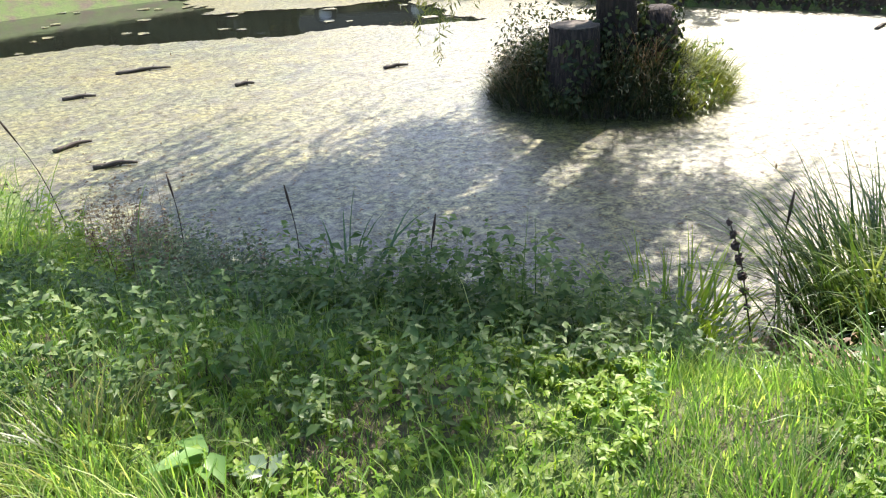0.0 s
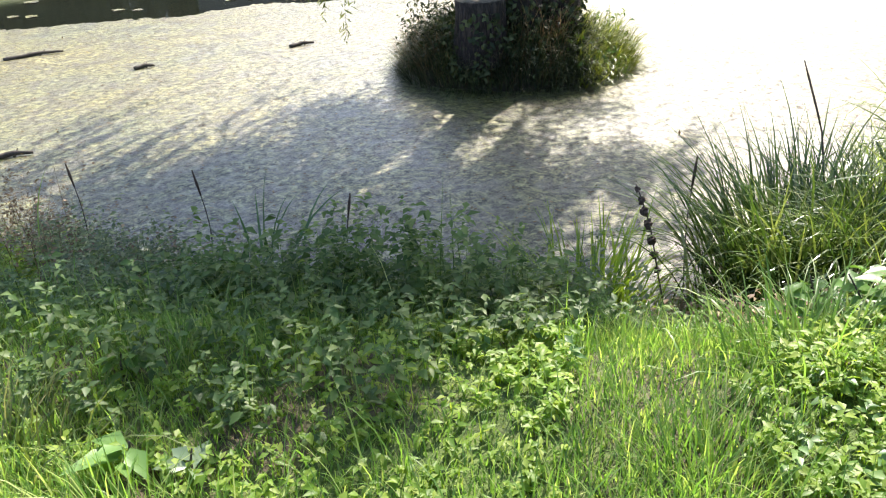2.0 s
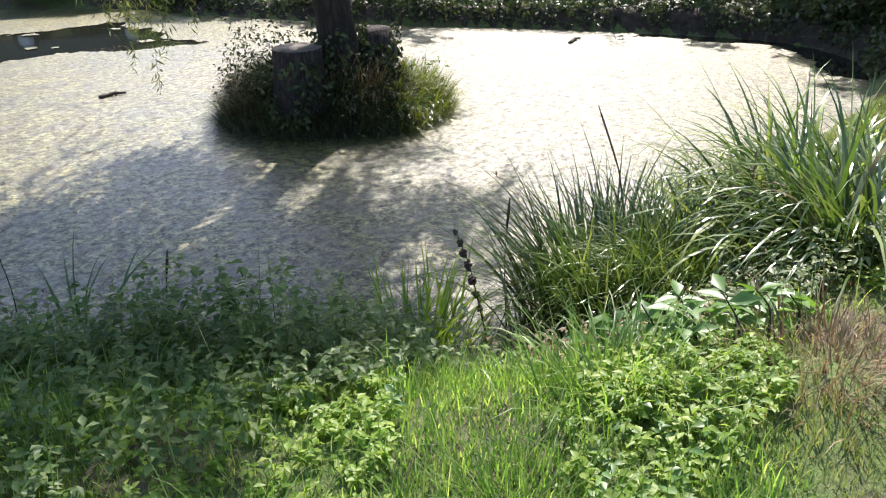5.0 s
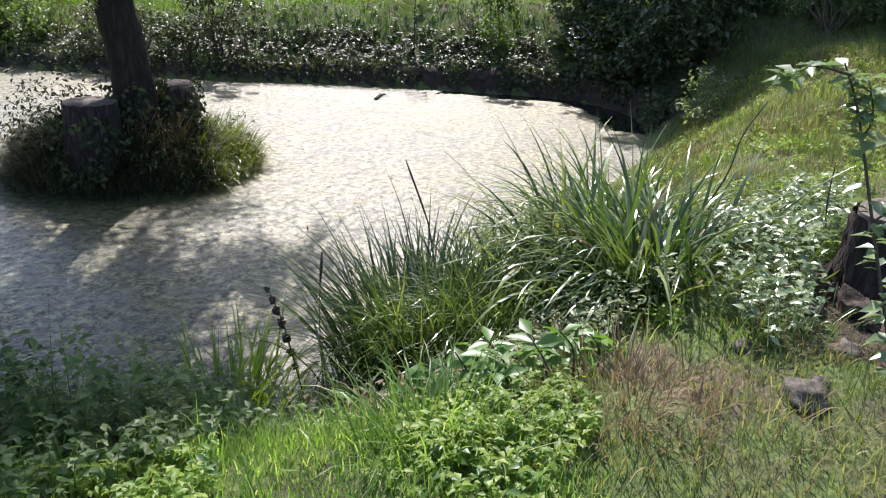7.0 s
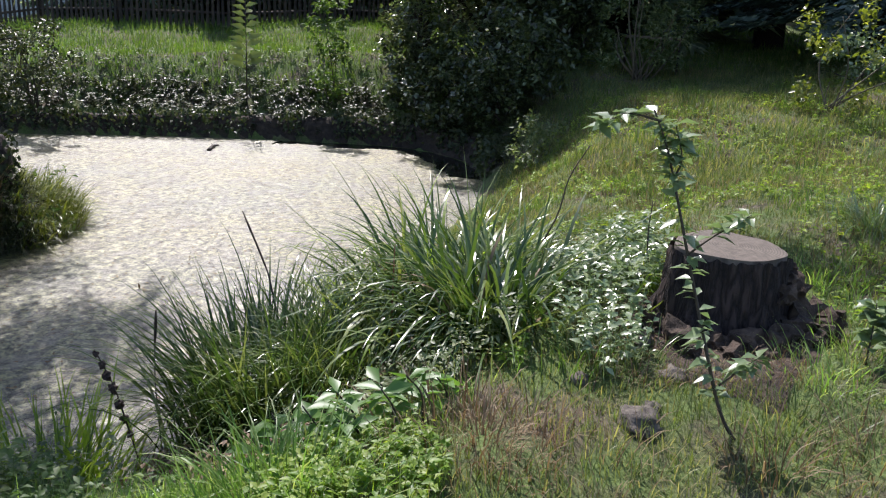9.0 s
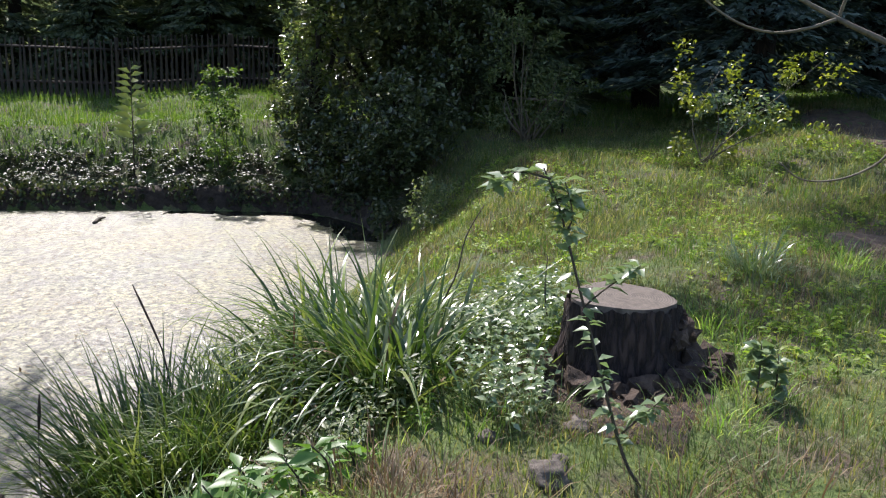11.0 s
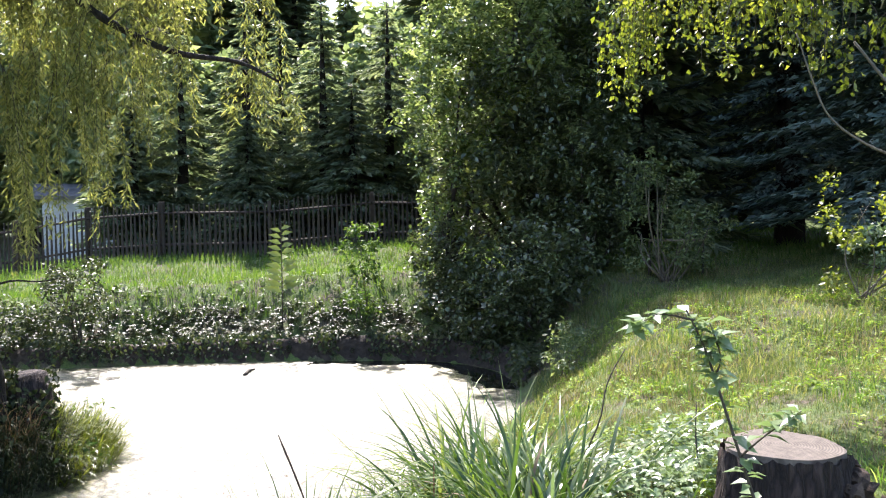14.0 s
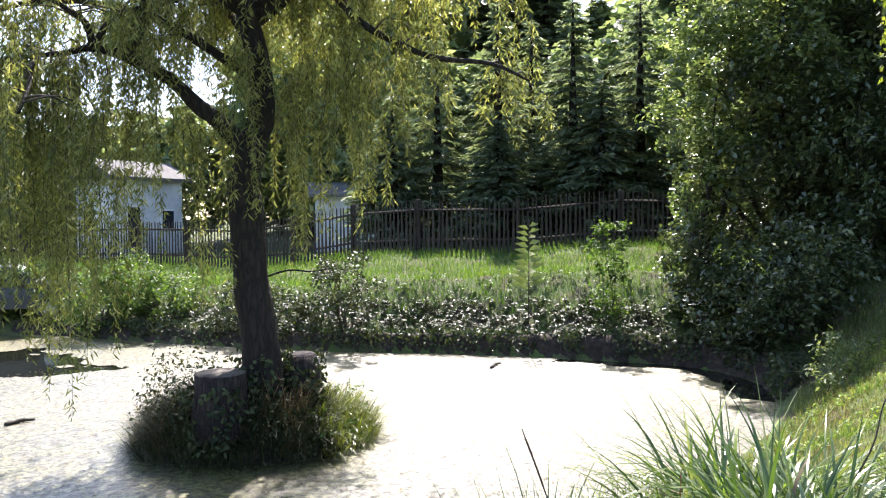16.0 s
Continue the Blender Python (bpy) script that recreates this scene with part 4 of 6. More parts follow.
def shrub(name, label, at, blobs, n, size, ratio, mat, seed, stems=6, category="shrub", stem_r=0.025, stem_mat=None, rich=False):
    rng = np.random.default_rng(seed)
    at = np.array([at[0], at[1], on_land(at[0], at[1]) - 0.03]) if len(at) == 2 else np.array(at)
    t = thing(name, label, category, at)
    tagged(part_np("foliage", leafy(rng, crown_points(rng, n, blobs), size, ratio, rich), mat, t), kind="stuff")
    for i in range(stems):
        b = blobs[i % len(blobs)]
        top = np.array(b[:3]) + rng.normal(0, 0.35, 3) * np.array(b[3:])
        root = np.array([rng.normal(0, 0.08), rng.normal(0, 0.08), 0.0])
        midp = (root + top) / 2 + rng.normal(0, 0.1, 3) * [1, 1, 0]
        path = smooth_path([root, midp, top], 4)
        part_np("stem", tube(path, np.linspace(stem_r, stem_r * 0.3, len(path)), 6), stem_mat or M_STEM, t)
    return t


# shade and sun lie in the leaf colours: dark below, lighter on top
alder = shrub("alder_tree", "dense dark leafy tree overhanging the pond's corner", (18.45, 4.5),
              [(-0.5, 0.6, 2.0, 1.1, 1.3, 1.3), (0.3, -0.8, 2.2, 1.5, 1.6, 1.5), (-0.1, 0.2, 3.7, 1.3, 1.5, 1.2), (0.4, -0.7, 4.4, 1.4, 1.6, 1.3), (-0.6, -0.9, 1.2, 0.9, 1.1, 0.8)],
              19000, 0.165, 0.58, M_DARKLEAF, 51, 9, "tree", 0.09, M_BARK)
rng = np.random.default_rng(66)
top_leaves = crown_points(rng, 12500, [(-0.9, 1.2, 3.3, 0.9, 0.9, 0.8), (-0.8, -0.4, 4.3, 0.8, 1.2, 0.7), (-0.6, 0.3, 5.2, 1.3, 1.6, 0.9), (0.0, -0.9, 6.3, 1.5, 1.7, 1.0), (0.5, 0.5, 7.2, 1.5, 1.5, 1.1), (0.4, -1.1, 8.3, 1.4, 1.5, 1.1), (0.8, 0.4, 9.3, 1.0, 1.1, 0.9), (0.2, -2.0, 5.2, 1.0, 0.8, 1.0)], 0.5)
tagged(part_np("sun_tinted_foliage", leafy(rng, top_leaves, 0.15, 0.58), M_LIGHTLEAF, alder, "leaves coloured lighter as if sunlit"), kind="stuff")
shrub("leafy_tree", "leafy tree by the bank, its leaves coloured as if sunlit", (17.35, 6.05),
      [(0, 0.2, 1.2, 0.6, 0.6, 0.9), (-0.1, 0.1, 2.4, 0.8, 0.75, 0.9), (0.1, 0.3, 3.6, 0.95, 0.9, 0.9), (0.3, 0, 4.8, 1.1, 1.0, 0.9), (0.5, -0.5, 6.0, 1.1, 1.1, 0.9), (0.6, -1.2, 7.2, 1.0, 1.2, 0.8), (-0.2, -0.6, 3.2, 0.5, 0.6, 0.6)],
      7600, 0.14, 0.6, M_LIGHTLEAF, 52, 6, "tree", 0.06, M_BARK)
shrub("alder_bush", "dark bush leaning over the water", (15.3, 3.77), [(0, 0, 0.6, 0.9, 0.7, 0.7), (0.3, -0.3, 1.3, 0.9, 0.9, 0.8), (-0.1, 0.9, 0.5, 0.6, 0.8, 0.5)], 6000, 0.12, 0.55, M_DARKLEAF, 53)
shrub("alder_bush", "dark leafy bush filling the bank below the tree", (16.2, 5.5), [(0, 0, 0.5, 0.7, 0.9, 0.6), (0.5, -0.8, 0.8, 0.8, 0.9, 0.8), (0.6, 0.5, 1.2, 0.6, 0.7, 0.9)], 6000, 0.13, 0.55, M_DARKLEAF, 63)
shrub("alder_bush", "dark bush behind the slope's edge", (16.9, 2.9), [(0, 0, 0.7, 0.8, 0.7, 0.8), (0.5, -0.2, 1.6, 0.9, 0.7, 1.0), (0.6, 0.6, 2.8, 1.0, 0.8, 1.2)], 6500, 0.14, 0.55, M_DARKLEAF, 54)
shrub("twiggy_shrub", "thin pale twiggy shrub behind a plank seat", (15.9, 1.25), [(0, 0, 0.35, 0.5, 0.8, 0.3), (0.2, 0, 1.1, 0.6, 0.9, 0.55), (0.2, 0.1, 1.8, 0.45, 0.6, 0.6), (0.3, 0.5, 1.0, 0.4, 0.4, 0.4), (0.2, -0.7, 1.2, 0.4, 0.4, 0.4), (0.2, 0.3, 2.3, 0.3, 0.35, 0.4)], 3400, 0.09, 0.5, M_MINT, 55, 16, stem_r=0.018, stem_mat=M_TWIG)
shrub("birch_shrub", "light green young birch shrub by the path", (11.2, -1.45), [(0, 0, 0.5, 0.5, 0.5, 0.4), (0.1, 0, 1.1, 0.45, 0.5, 0.5), (-0.1, -0.9, 0.55, 0.4, 0.5, 0.3), (0, -1.2, 1.2, 0.4, 0.5, 0.3)], 1100, 0.07, 0.7, M_BIRCH, 56, 7, stem_r=0.012, stem_mat=M_TWIG)
shrub("far_bush", "small leafy bush at the lawn's edge", (15.75, 7.5), [(0, 0, 0.4, 0.4, 0.4, 0.4), (0, 0, 1.1, 0.3, 0.35, 0.4), (0.05, 0.05, 1.75, 0.35, 0.4, 0.4)], 1500, 0.1, 0.5, M_WEED, 57, 5, stem_r=0.012)
shrub("waterside_bush", "dark shrub at the far waterline", (12.4, 14.2), [(0, 0, 0.4, 0.8, 0.9, 0.5), (-0.3, 0.8, 0.5, 0.6, 0.6, 0.5)], 3600, 0.1, 0.5, M_BRAMBLE, 58)
shrub("waterside_bush", "green shrub at the far waterline", (11.9, 17.6), [(0, 0, 0.6, 0.9, 1.0, 0.6), (-0.1, 1.1, 0.8, 0.7, 0.7, 0.6)], 3600, 0.11, 0.5, M_WEED, 59)
shrub("waterside_bush", "rounded green bush on the far bank", (10.95, 18.75), [(0, 0, 0.7, 1.1, 1.0, 0.7), (0.4, -0.5, 1.1, 0.7, 0.8, 0.6)], 4200, 0.12, 0.45, M_WEED, 64)
shrub("waterside_bush", "dark twiggy shrub overhanging the far waterline", (12.9, 12.6), [(0, 0, 0.8, 0.6, 0.7, 0.7), (-0.2, -0.5, 1.3, 0.5, 0.6, 0.5), (0.2, 0.4, 1.5, 0.4, 0.5, 0.4)], 2600, 0.1, 0.45, M_BRAMBLE, 65, 9, stem_r=0.02)
shrub("waterside_bush", "green shrub by the far bank's end", (10.6, 21.6), [(0, 0, 0.7, 1.2, 1.0, 0.7)], 3000, 0.12, 0.5, M_WEED, 60)
shrub("bank_bush", "leafy bush on the slope with pale leaves", (12.9, -2.0), [(0, 0, 0.35, 0.5, 0.6, 0.35)], 900, 0.09, 0.55, M_SILVER, 61, 4)
shrub("bank_bush", "tangled pale twigs and leaves at the slope's crest", (12.2, 2.35), [(0, 0, 0.35, 0.5, 0.35, 0.4), (0.7, -0.2, 0.35, 0.4, 0.4, 0.3)], 1300, 0.08, 0.5, M_MINT, 62, 8, stem_r=0.008, stem_mat=M_TWIG)


def conifer(name, label, at, hgt, rad, seed, mat, whorl=0.28, per=9, spray=0.3, base=0.06, dens=11, wide=0.3):
    rng = np.random.default_rng(seed)
    t = thing(name, label, "tree", at)
    part_np("trunk", tube(np.array([(0, 0, -0.1), (0.03, 0.02, hgt * 0.4), (0, 0, hgt)]), [rad * 0.085 + 0.05, rad * 0.06 + 0.03, 0.012], 8), M_BARK, t)
    pos, al = [], []
    z = hgt * base
    while z < hgt * 0.985:
        f = 1 - z / hgt
        R = rad * f ** 0.85 * rng.uniform(0.75, 1.15)
        for _ in range(per):
            a = rng.uniform(0, 6.28)
            L = R * rng.uniform(0.65, 1.1)
            m = max(3, int(L * dens))
            s = rng.uniform(0.12, 1.0, m)
            d = np.array([math.sin(a), math.cos(a)])
            w = rng.normal(0, 0.11, m) * (0.4 + L * 0.35) * (1.1 - 0.6 * s)
            q = np.stack([d[0] * s * L + d[1] * w, d[1] * s * L - d[0] * w, z + 0.1 * L - 0.38 * L * s ** 1.5 + 0.14 * L * s ** 4 + rng.normal(0, 0.03, m)], -1)
            pos.append(q)
            sp = np.sign(w) * rng.uniform(0.2, 0.9, m)
            al.append(np.stack([d[0] + d[1] * sp, d[1] - d[0] * sp, rng.uniform(-0.5, 0.12, m)], -1))
        z += whorl * rng.uniform(0.7, 1.2)
    pos, al = np.concatenate(pos), np.concatenate(al)
    n = len(pos)
    sz = spray * rng.uniform(0.6, 1.25, n)
    face = np.tile(UP, (n, 1)) + rng.normal(0, 0.35, (n, 3))
    tagged(part_np("foliage", leaves(pos, al, face, sz, sz * wide, 0.12, 0.12, False), mat, t), kind="stuff")
    return t


conifer("blue_spruce", "blue-grey spruce with layered drooping boughs", (21.2, -1.2, 2.0), 13.0, 3.7, 71, M_SPRUCE, 0.40, 16, 0.24, 0.09, 40, 0.34)
spruce = conifer("blue_spruce", "broad blue-grey spruce in deep shade", (16.9, -3.0, 2.1), 12.0, 3.5, 72, M_SPRUCE, 0.40, 16, 0.24, 0.08, 40, 0.34)
for x, y, s_ in [(21.5, -6.5, 0.95), (16.0, -8.0, 0.9)]:
    copy_thing(spruce, Matrix.Translation((x, y, on_land(x, y) - 0.1)) @ Matrix.Rotation(x, 4, "Z") @ Matrix.Diagonal((s_, s_, s_, 1)))
fir_a = conifer("fir_tree", "tall dark conifer behind the fence", (24.2, 15.8, 1.8), 8.8, 2.7, 73, M_FIR, 0.34, 13, 0.26, 0.05, 44, 0.3)
fir_b = conifer("fir_tree", "tall dark conifer behind the fence", (26.5, 11.5, 2.0), 8.5, 2.6, 74, M_FIR, 0.38, 12, 0.26, 0.1, 44, 0.3)
fir_c = conifer("fir_tree", "young dark conifer behind the fence", (21.9, 18.7, 1.6), 5.6, 2.5, 75, M_FIR, 0.26, 15, 0.3, 0.04, 32, 0.34)
for o in (fir_a, fir_b, fir_c):
    o["group"] = "conifers behind the fence"
rng = np.random.default_rng(76)
for src, x, y, s in [(fir_b, 23.0, 17.6, 0.92), (fir_a, 25.6, 13.6, 1.0), (fir_b, 28.0, 9.0, 1.0), (fir_a, 28.5, 6.2, 1.05), (fir_c, 25.0, 12.2, 1.0), (fir_b, 30.5, 3.5, 1.0), (fir_a, 33.0, 0.5, 1.1),
                     (fir_b, 33.5, -3.5, 1.1), (fir_a, 31.0, -7.0, 1.0), (fir_b, 27.0, -9.0, 1.05), (fir_b, 30.0, 13.0, 1.1), (fir_a, 28.5, 17.0, 1.05), (fir_c, 27.0, 8.2, 1.1), (fir_c, 23.0, 15.0, 0.8), (fir_c, 18.5, 37.0, 1.0), (fir_a, 21.7, 2.3, 1.5), (fir_b, 26.0, 5.6, 0.95)]:
    copy_thing(src, Matrix.Translation((x, y, on_land(x, y) - 0.1)) @ Matrix.Rotation(rng.uniform(0, 6), 4, "Z") @ Matrix.Diagonal((s, s, s, 1)))


def broadleaf(name, label, at, hgt, rad, seed, n, mat):
    b = [(0, 0, hgt * 0.35, rad * 0.8, rad * 0.8, hgt * 0.2), (rad * 0.25, 0, hgt * 0.6, rad, rad * 0.9, hgt * 0.24), (-rad * 0.3, rad * 0.2, hgt * 0.75, rad * 0.75, rad * 0.8, hgt * 0.2)]
    return shrub(name, label, at, b, n, hgt * 0.05, 0.6, mat, seed, 4, "tree", 0.2, M_BARK)


wood_a = broadleaf("forest_tree", "tall broadleaf tree in the wood behind", (40, 38, 1.5), 15, 4.5, 81, 9000, M_FOREST)
wood_b = conifer("forest_conifer", "tall dark conifer in the wood behind", (46, 30, 2.0), 16, 3.2, 82, M_FIR, 0.5, 13, 0.62, 0.05, 16, 0.36)
wood_a["group"] = wood_b["group"] = "wood behind the houses"
rng = np.random.default_rng(83)
for i in range(96):
    a = radians(rng.uniform(-30, 130))
    d = rng.uniform(46, 66)
    x, y = d * math.sin(a), d * math.cos(a)
    s = rng.uniform(0.8, 1.0) * (1.1 if a < radians(20) else 0.6 if a < radians(40) else 1.12 if a < radians(72) else 1.25)
    copy_thing(wood_a if i % 3 == 0 else wood_b, Matrix.Translation((x, y, on_land(x, y) - 0.2)) @ Matrix.Rotation(rng.uniform(0, 6), 4, "Z") @ Matrix.Diagonal((s * 1.2, s * 1.2, s, 1)))

for x, y, s in [(24.6, 4.6, 0.95), (25.6, 0.6, 0.9), (33, 22, 0.62), (31, 25, 0.6), (35, 18, 0.66), (36, 14, 0.68), (35, 9, 0.66), (29, 28, 0.55), (33, 5, 0.7)]:
    copy_thing(wood_a, Matrix.Translation((x, y, on_land(x, y) - 0.2)) @ Matrix.Rotation(x * 1.7, 4, "Z") @ Matrix.Diagonal((s, s, s, 1)))

# ---------- fence ----------


def fence_run(pts, label):
    t = thing("picket_fence", label, "fence")
    bm = bmesh.new()
    boxed(bm, (0.092, 0.022, 1.5), (0, 0, 0.77), 0.006)
    for v in bm.verts:
        if v.co.z > 1.45:
            v.co.x *= 0.35
    picket = part("picket", bm, M_FENCE, t)
    bm = bmesh.new()
    boxed(bm, (0.11, 0.11, 1.62), (0, 0, 0.76), 0.01)
    post = part("post", bm, M_FENCE, t)
    first = {"p": True, "o": True}
    rg = np.random.default_rng(len(pts))
    for (x0, y0), (x1, y1) in zip(pts[:-1], pts[1:]):
        L = math.hypot(x1 - x0, y1 - y0)
        a = math.atan2(y1 - y0, x1 - x0)
        nrm = (-math.sin(a), math.cos(a))
        count = int(L / 0.135)
        for i in range(count):
            s = (i + 0.5) / count
            x, y = x0 + (x1 - x0) * s, y0 + (y1 - y0) * s
            ob = picket if first["p"] else picket.copy()
            if not first["p"]:
                scene.collection.objects.link(ob)
            first["p"] = False
            ob.matrix_basis = Matrix.Translation((x - nrm[0] * 0.045, y - nrm[1] * 0.045, on_land(x, y) + rg.normal(0, 0.012))) @ Matrix.Rotation(a, 4, "Z") @ Matrix.Rotation(rg.normal(0, 0.012), 4, "Y")
        bays = max(1, round(L / 2.5))
        for i in range(bays + 1):
            s = i / bays
            x, y = x0 + (x1 - x0) * s + nrm[0] * 0.07, y0 + (y1 - y0) * s + nrm[1] * 0.07
            ob = post if first["o"] else post.copy()
            if not first["o"]:
                scene.collection.objects.link(ob)
            first["o"] = False
            ob.matrix_basis = Matrix.Translation((x, y, on_land(x, y))) @ Matrix.Rotation(a, 4, "Z")
            if i < bays:
                xa, ya, s2 = x, y, (i + 1) / bays
                xb, yb = x0 + (x1 - x0) * s2 + nrm[0] * 0.07, y0 + (y1 - y0) * s2 + nrm[1] * 0.07
                for hz in (0.38, 1.25):
                    pa, pb = (xa - nrm[0] * 0.08, ya - nrm[1] * 0.08, on_land(xa, ya) + hz), (xb - nrm[0] * 0.08, yb - nrm[1] * 0.08, on_land(xb, yb) + hz)
                    part_np("rail", tube(np.array([pa, pb]), 0.035, 4), M_FENCE, t)
    return t


fence_run([(15.4, 33.0), (16.6, 26.1), (18.65, 15.0)], "weathered wooden picket fence along the lawn")
fence_run([(18.65, 15.0), (21.75, 10.0), (25.0, 4.5)], "weathered wooden picket fence under the conifers")
fence_run([(25.0, 4.5), (29.5, 0.8), (30.5, -5.0)], "weathered wooden picket fence behind the spruces")

# ---------- houses ----------


def house(at, turn, w, d, h, roof_h, label, wins):
    t = thing("house", label, "house", at)
    t.rotation_euler = (0, 0, turn)
    bm = bmesh.new()
    boxed(bm, (w, 0.3, h), (0, -d / 2 + 0.15, h / 2))
    boxed(bm, (w, 0.3, h), (0, d / 2 - 0.15, h / 2))
    boxed(bm, (0.3, d - 0.6, h), (-w / 2 + 0.15, 0, h / 2))
    boxed(bm, (0.3, d - 0.6, h), (w / 2 - 0.15, 0, h / 2))
    part("wall", bm, M_PLASTER, t)
    bm = bmesh.new()
    o = 0.35
    vs = [bm.verts.new(c) for c in [(-w / 2 - o, -d / 2 - o, h), (w / 2 + o, -d / 2 - o, h), (w / 2 + o, d / 2 + o, h), (-w / 2 - o, d / 2 + o, h), (-w / 2 - o, 0, h + roof_h), (w / 2 + o, 0, h + roof_h),
                                    (-w / 2 - o, -d / 2 - o, h - 0.14), (w / 2 + o, -d / 2 - o, h - 0.14), (w / 2 + o, d / 2 + o, h - 0.14), (-w / 2 - o, d / 2 + o, h - 0.14)]]
    for q in [(0, 1, 5, 4), (2, 3, 4, 5), (0, 4, 3), (1, 2, 5), (0, 6, 7, 1), (1, 7, 8, 2), (2, 8, 9, 3), (3, 9, 6, 0), (6, 9, 8, 7)]:
        bm.faces.new([vs[i] for i in q])
    part("roof", bm, M_ROOF, t)
    for side, x, z, ww, hh in wins:
        bm = bmesh.new()
        sx, sy = (x, -d / 2 - 0.02) if side == "f" else (-w / 2 - 0.02, x)
        boxed(bm, (ww, 0.08, hh) if side == "f" else (0.08, ww, hh), (sx, sy, z), 0.01)
        wd = part("window", bm, M_PAINTW, t)
        bm = bmesh.new()
        off = 0.03
        boxed(bm, (ww - 0.16, 0.06, hh - 0.16) if side == "f" else (0.06, ww - 0.16, hh - 0.16), (sx, sy - off, z) if side == "f" else (sx - off, sy, z))
        part("pane", bm, M_GLASS, wd)
    return t


house((21.3, 34.0, 1.2), radians(7), 3.8, 2.5, 3.6, 0.8, "small white house with a low grey roof", [("f", 1.0, 1.7, 0.8, 1.0), ("f", -0.9, 1.4, 0.8, 1.9), ("l", 0.3, 1.8, 0.7, 0.9)])
house((28.4, 25.9, 1.3), radians(-46), 4.6, 4.5, 2.7, 0.6, "white outbuilding with a shallow grey roof behind the fence", [("f", 0.8, 1.7, 0.9, 0.9)])

# ---------- near stump and its rubble ----------
st = thing("tree_stump", "old sawn tree stump with dark bark and a weathered top", "stump", (4.42, -0.24, on_land(4.42, -0.24) - 0.03))
bm = bmesh.new()
rg = np.random.default_rng(91)
segs, levels = 96, [(-0.12, 1.34), (0.0, 1.22), (0.06, 1.13), (0.12, 1.06), (0.19, 1.02), (0.26, 1.0), (0.32, 0.985), (0.37, 0.975), (0.41, 0.96)]
rows_ = []
for z, f in levels:
    ring = []
    for j in range(segs):
        a = 2 * math.pi * j / segs
        r = 0.30 * f * (1 + 0.05 * math.sin(3 * a + 1) + 0.014 * math.sin(7 * a) + 0.02 * math.sin(17 * a + z * 9)) * (1 + 0.22 * max(0, 0.15 - z) * math.sin(5 * a) / 0.3)
        r *= 1 + 0.045 * abs(math.sin(14 * a + 2.2 * math.sin(6 * z + 2 * a))) + rg.normal(0, 0.012)
        ring.append(bm.verts.new((r * math.cos(a), r * math.sin(a), z + (rg.uniform(-0.014, 0.01) + 0.006 * math.sin(9 * a) if z > 0.4 else 0))))
    rows_.append(ring)
for i in range(len(levels) - 1):
    for j in range(segs):
        bm.faces.new((rows_[i][j], rows_[i][(j + 1) % segs], rows_[i + 1][(j + 1) % segs], rows_[i + 1][j]))
part("bark", bm, M_STUMPBARK, st, "dark ridged bark", True)
bm = bmesh.new()
c0 = bm.verts.new((0, 0, 0.428))
ring = [bm.verts.new((0.278 * (1 + 0.05 * math.sin(3 * a + 1) + 0.014 * math.sin(7 * a)) * math.cos(a), 0.278 * (1 + 0.05 * math.sin(3 * a + 1) + 0.014 * math.sin(7 * a)) * math.sin(a), 0.424 + 0.004 * math.sin(5 * a))) for a in [2 * math.pi * j / segs for j in range(segs)]]
low = [bm.verts.new((v.co.x * 1.02, v.co.y * 1.02, 0.33)) for v in ring]
for j in range(segs):
    bm.faces.new((c0, ring[j], ring[(j + 1) % segs]))
    bm.faces.new((ring[j], low[j], low[(j + 1) % segs], ring[(j + 1) % segs]))
part("cut_face", bm, M_CUT, st, "weathered brown sawn top")
for i, (a, r, z, s) in enumerate([(-1.9, 0.37, 0.08, 0.13), (-2.3, 0.42, 0.03, 0.11), (-1.5, 0.36, 0.2, 0.09), (-1.75, 0.34, 0.3, 0.06), (-2.05, 0.34, 0.24, 0.06), (-2.8, 0.4, 0.02, 0.08), (-1.2, 0.36, 0.3, 0.06), (2.7, 0.42, -0.02, 0.1), (-1.7, 0.46, 0.02, 0.08)]):
    lump("root", M_ROOT, st, (r * math.cos(a), r * math.sin(a), z), (s, s * 0.8, s * 0.8), i * 3.1, 0.9, 2)
for i, (x, y, s) in enumerate([(4.55, -0.72, 0.09), (4.45, -0.8, 0.075), (4.36, -0.66, 0.085), (4.62, -0.86, 0.05), (4.28, -0.77, 0.06), (4.2, -0.58, 0.075), (4.7, -0.68, 0.055), (4.12, -0.66, 0.05), (4.18, -0.72, 0.045), (4.02, -0.38, 0.07), (3.98, -0.22, 0.06), (3.95, -0.05, 0.075), (4.06, 0.1, 0.06), (3.86, -0.3, 0.05), (3.84, -0.12, 0.045), (4.05, -0.5, 0.06), (3.9, -0.46, 0.04)]):
    t = thing("root_chunk", "broken brown root chunk beside the stump", "wood chunk", (x, y, on_land(x, y)), "broken root chunks")
    lump("chunk", M_ROOT, t, (0, 0, s * 0.5), (s * 1.1, s, s * 0.9), 20 + i, 0.9, 2)
for i, (x, y, s) in enumerate([(3.05, 0.06, 0.078), (3.4, 0.35, 0.04), (3.55, -0.05, 0.06), (3.9, 0.12, 0.05), (3.2, 0.02, 0.035)]):
    t = thing("stone", "grey rough stone half sunk in the soil", "stone", (x, y, on_land(x, y)), "stones on the bare soil")
    lump("stone_body", M_STONE, t, (0, 0, s * 0.25), (s * 1.3, s, s * 0.6), 40 + i, 0.4, 3)

# ---------- reeds, sedge and single plants ----------


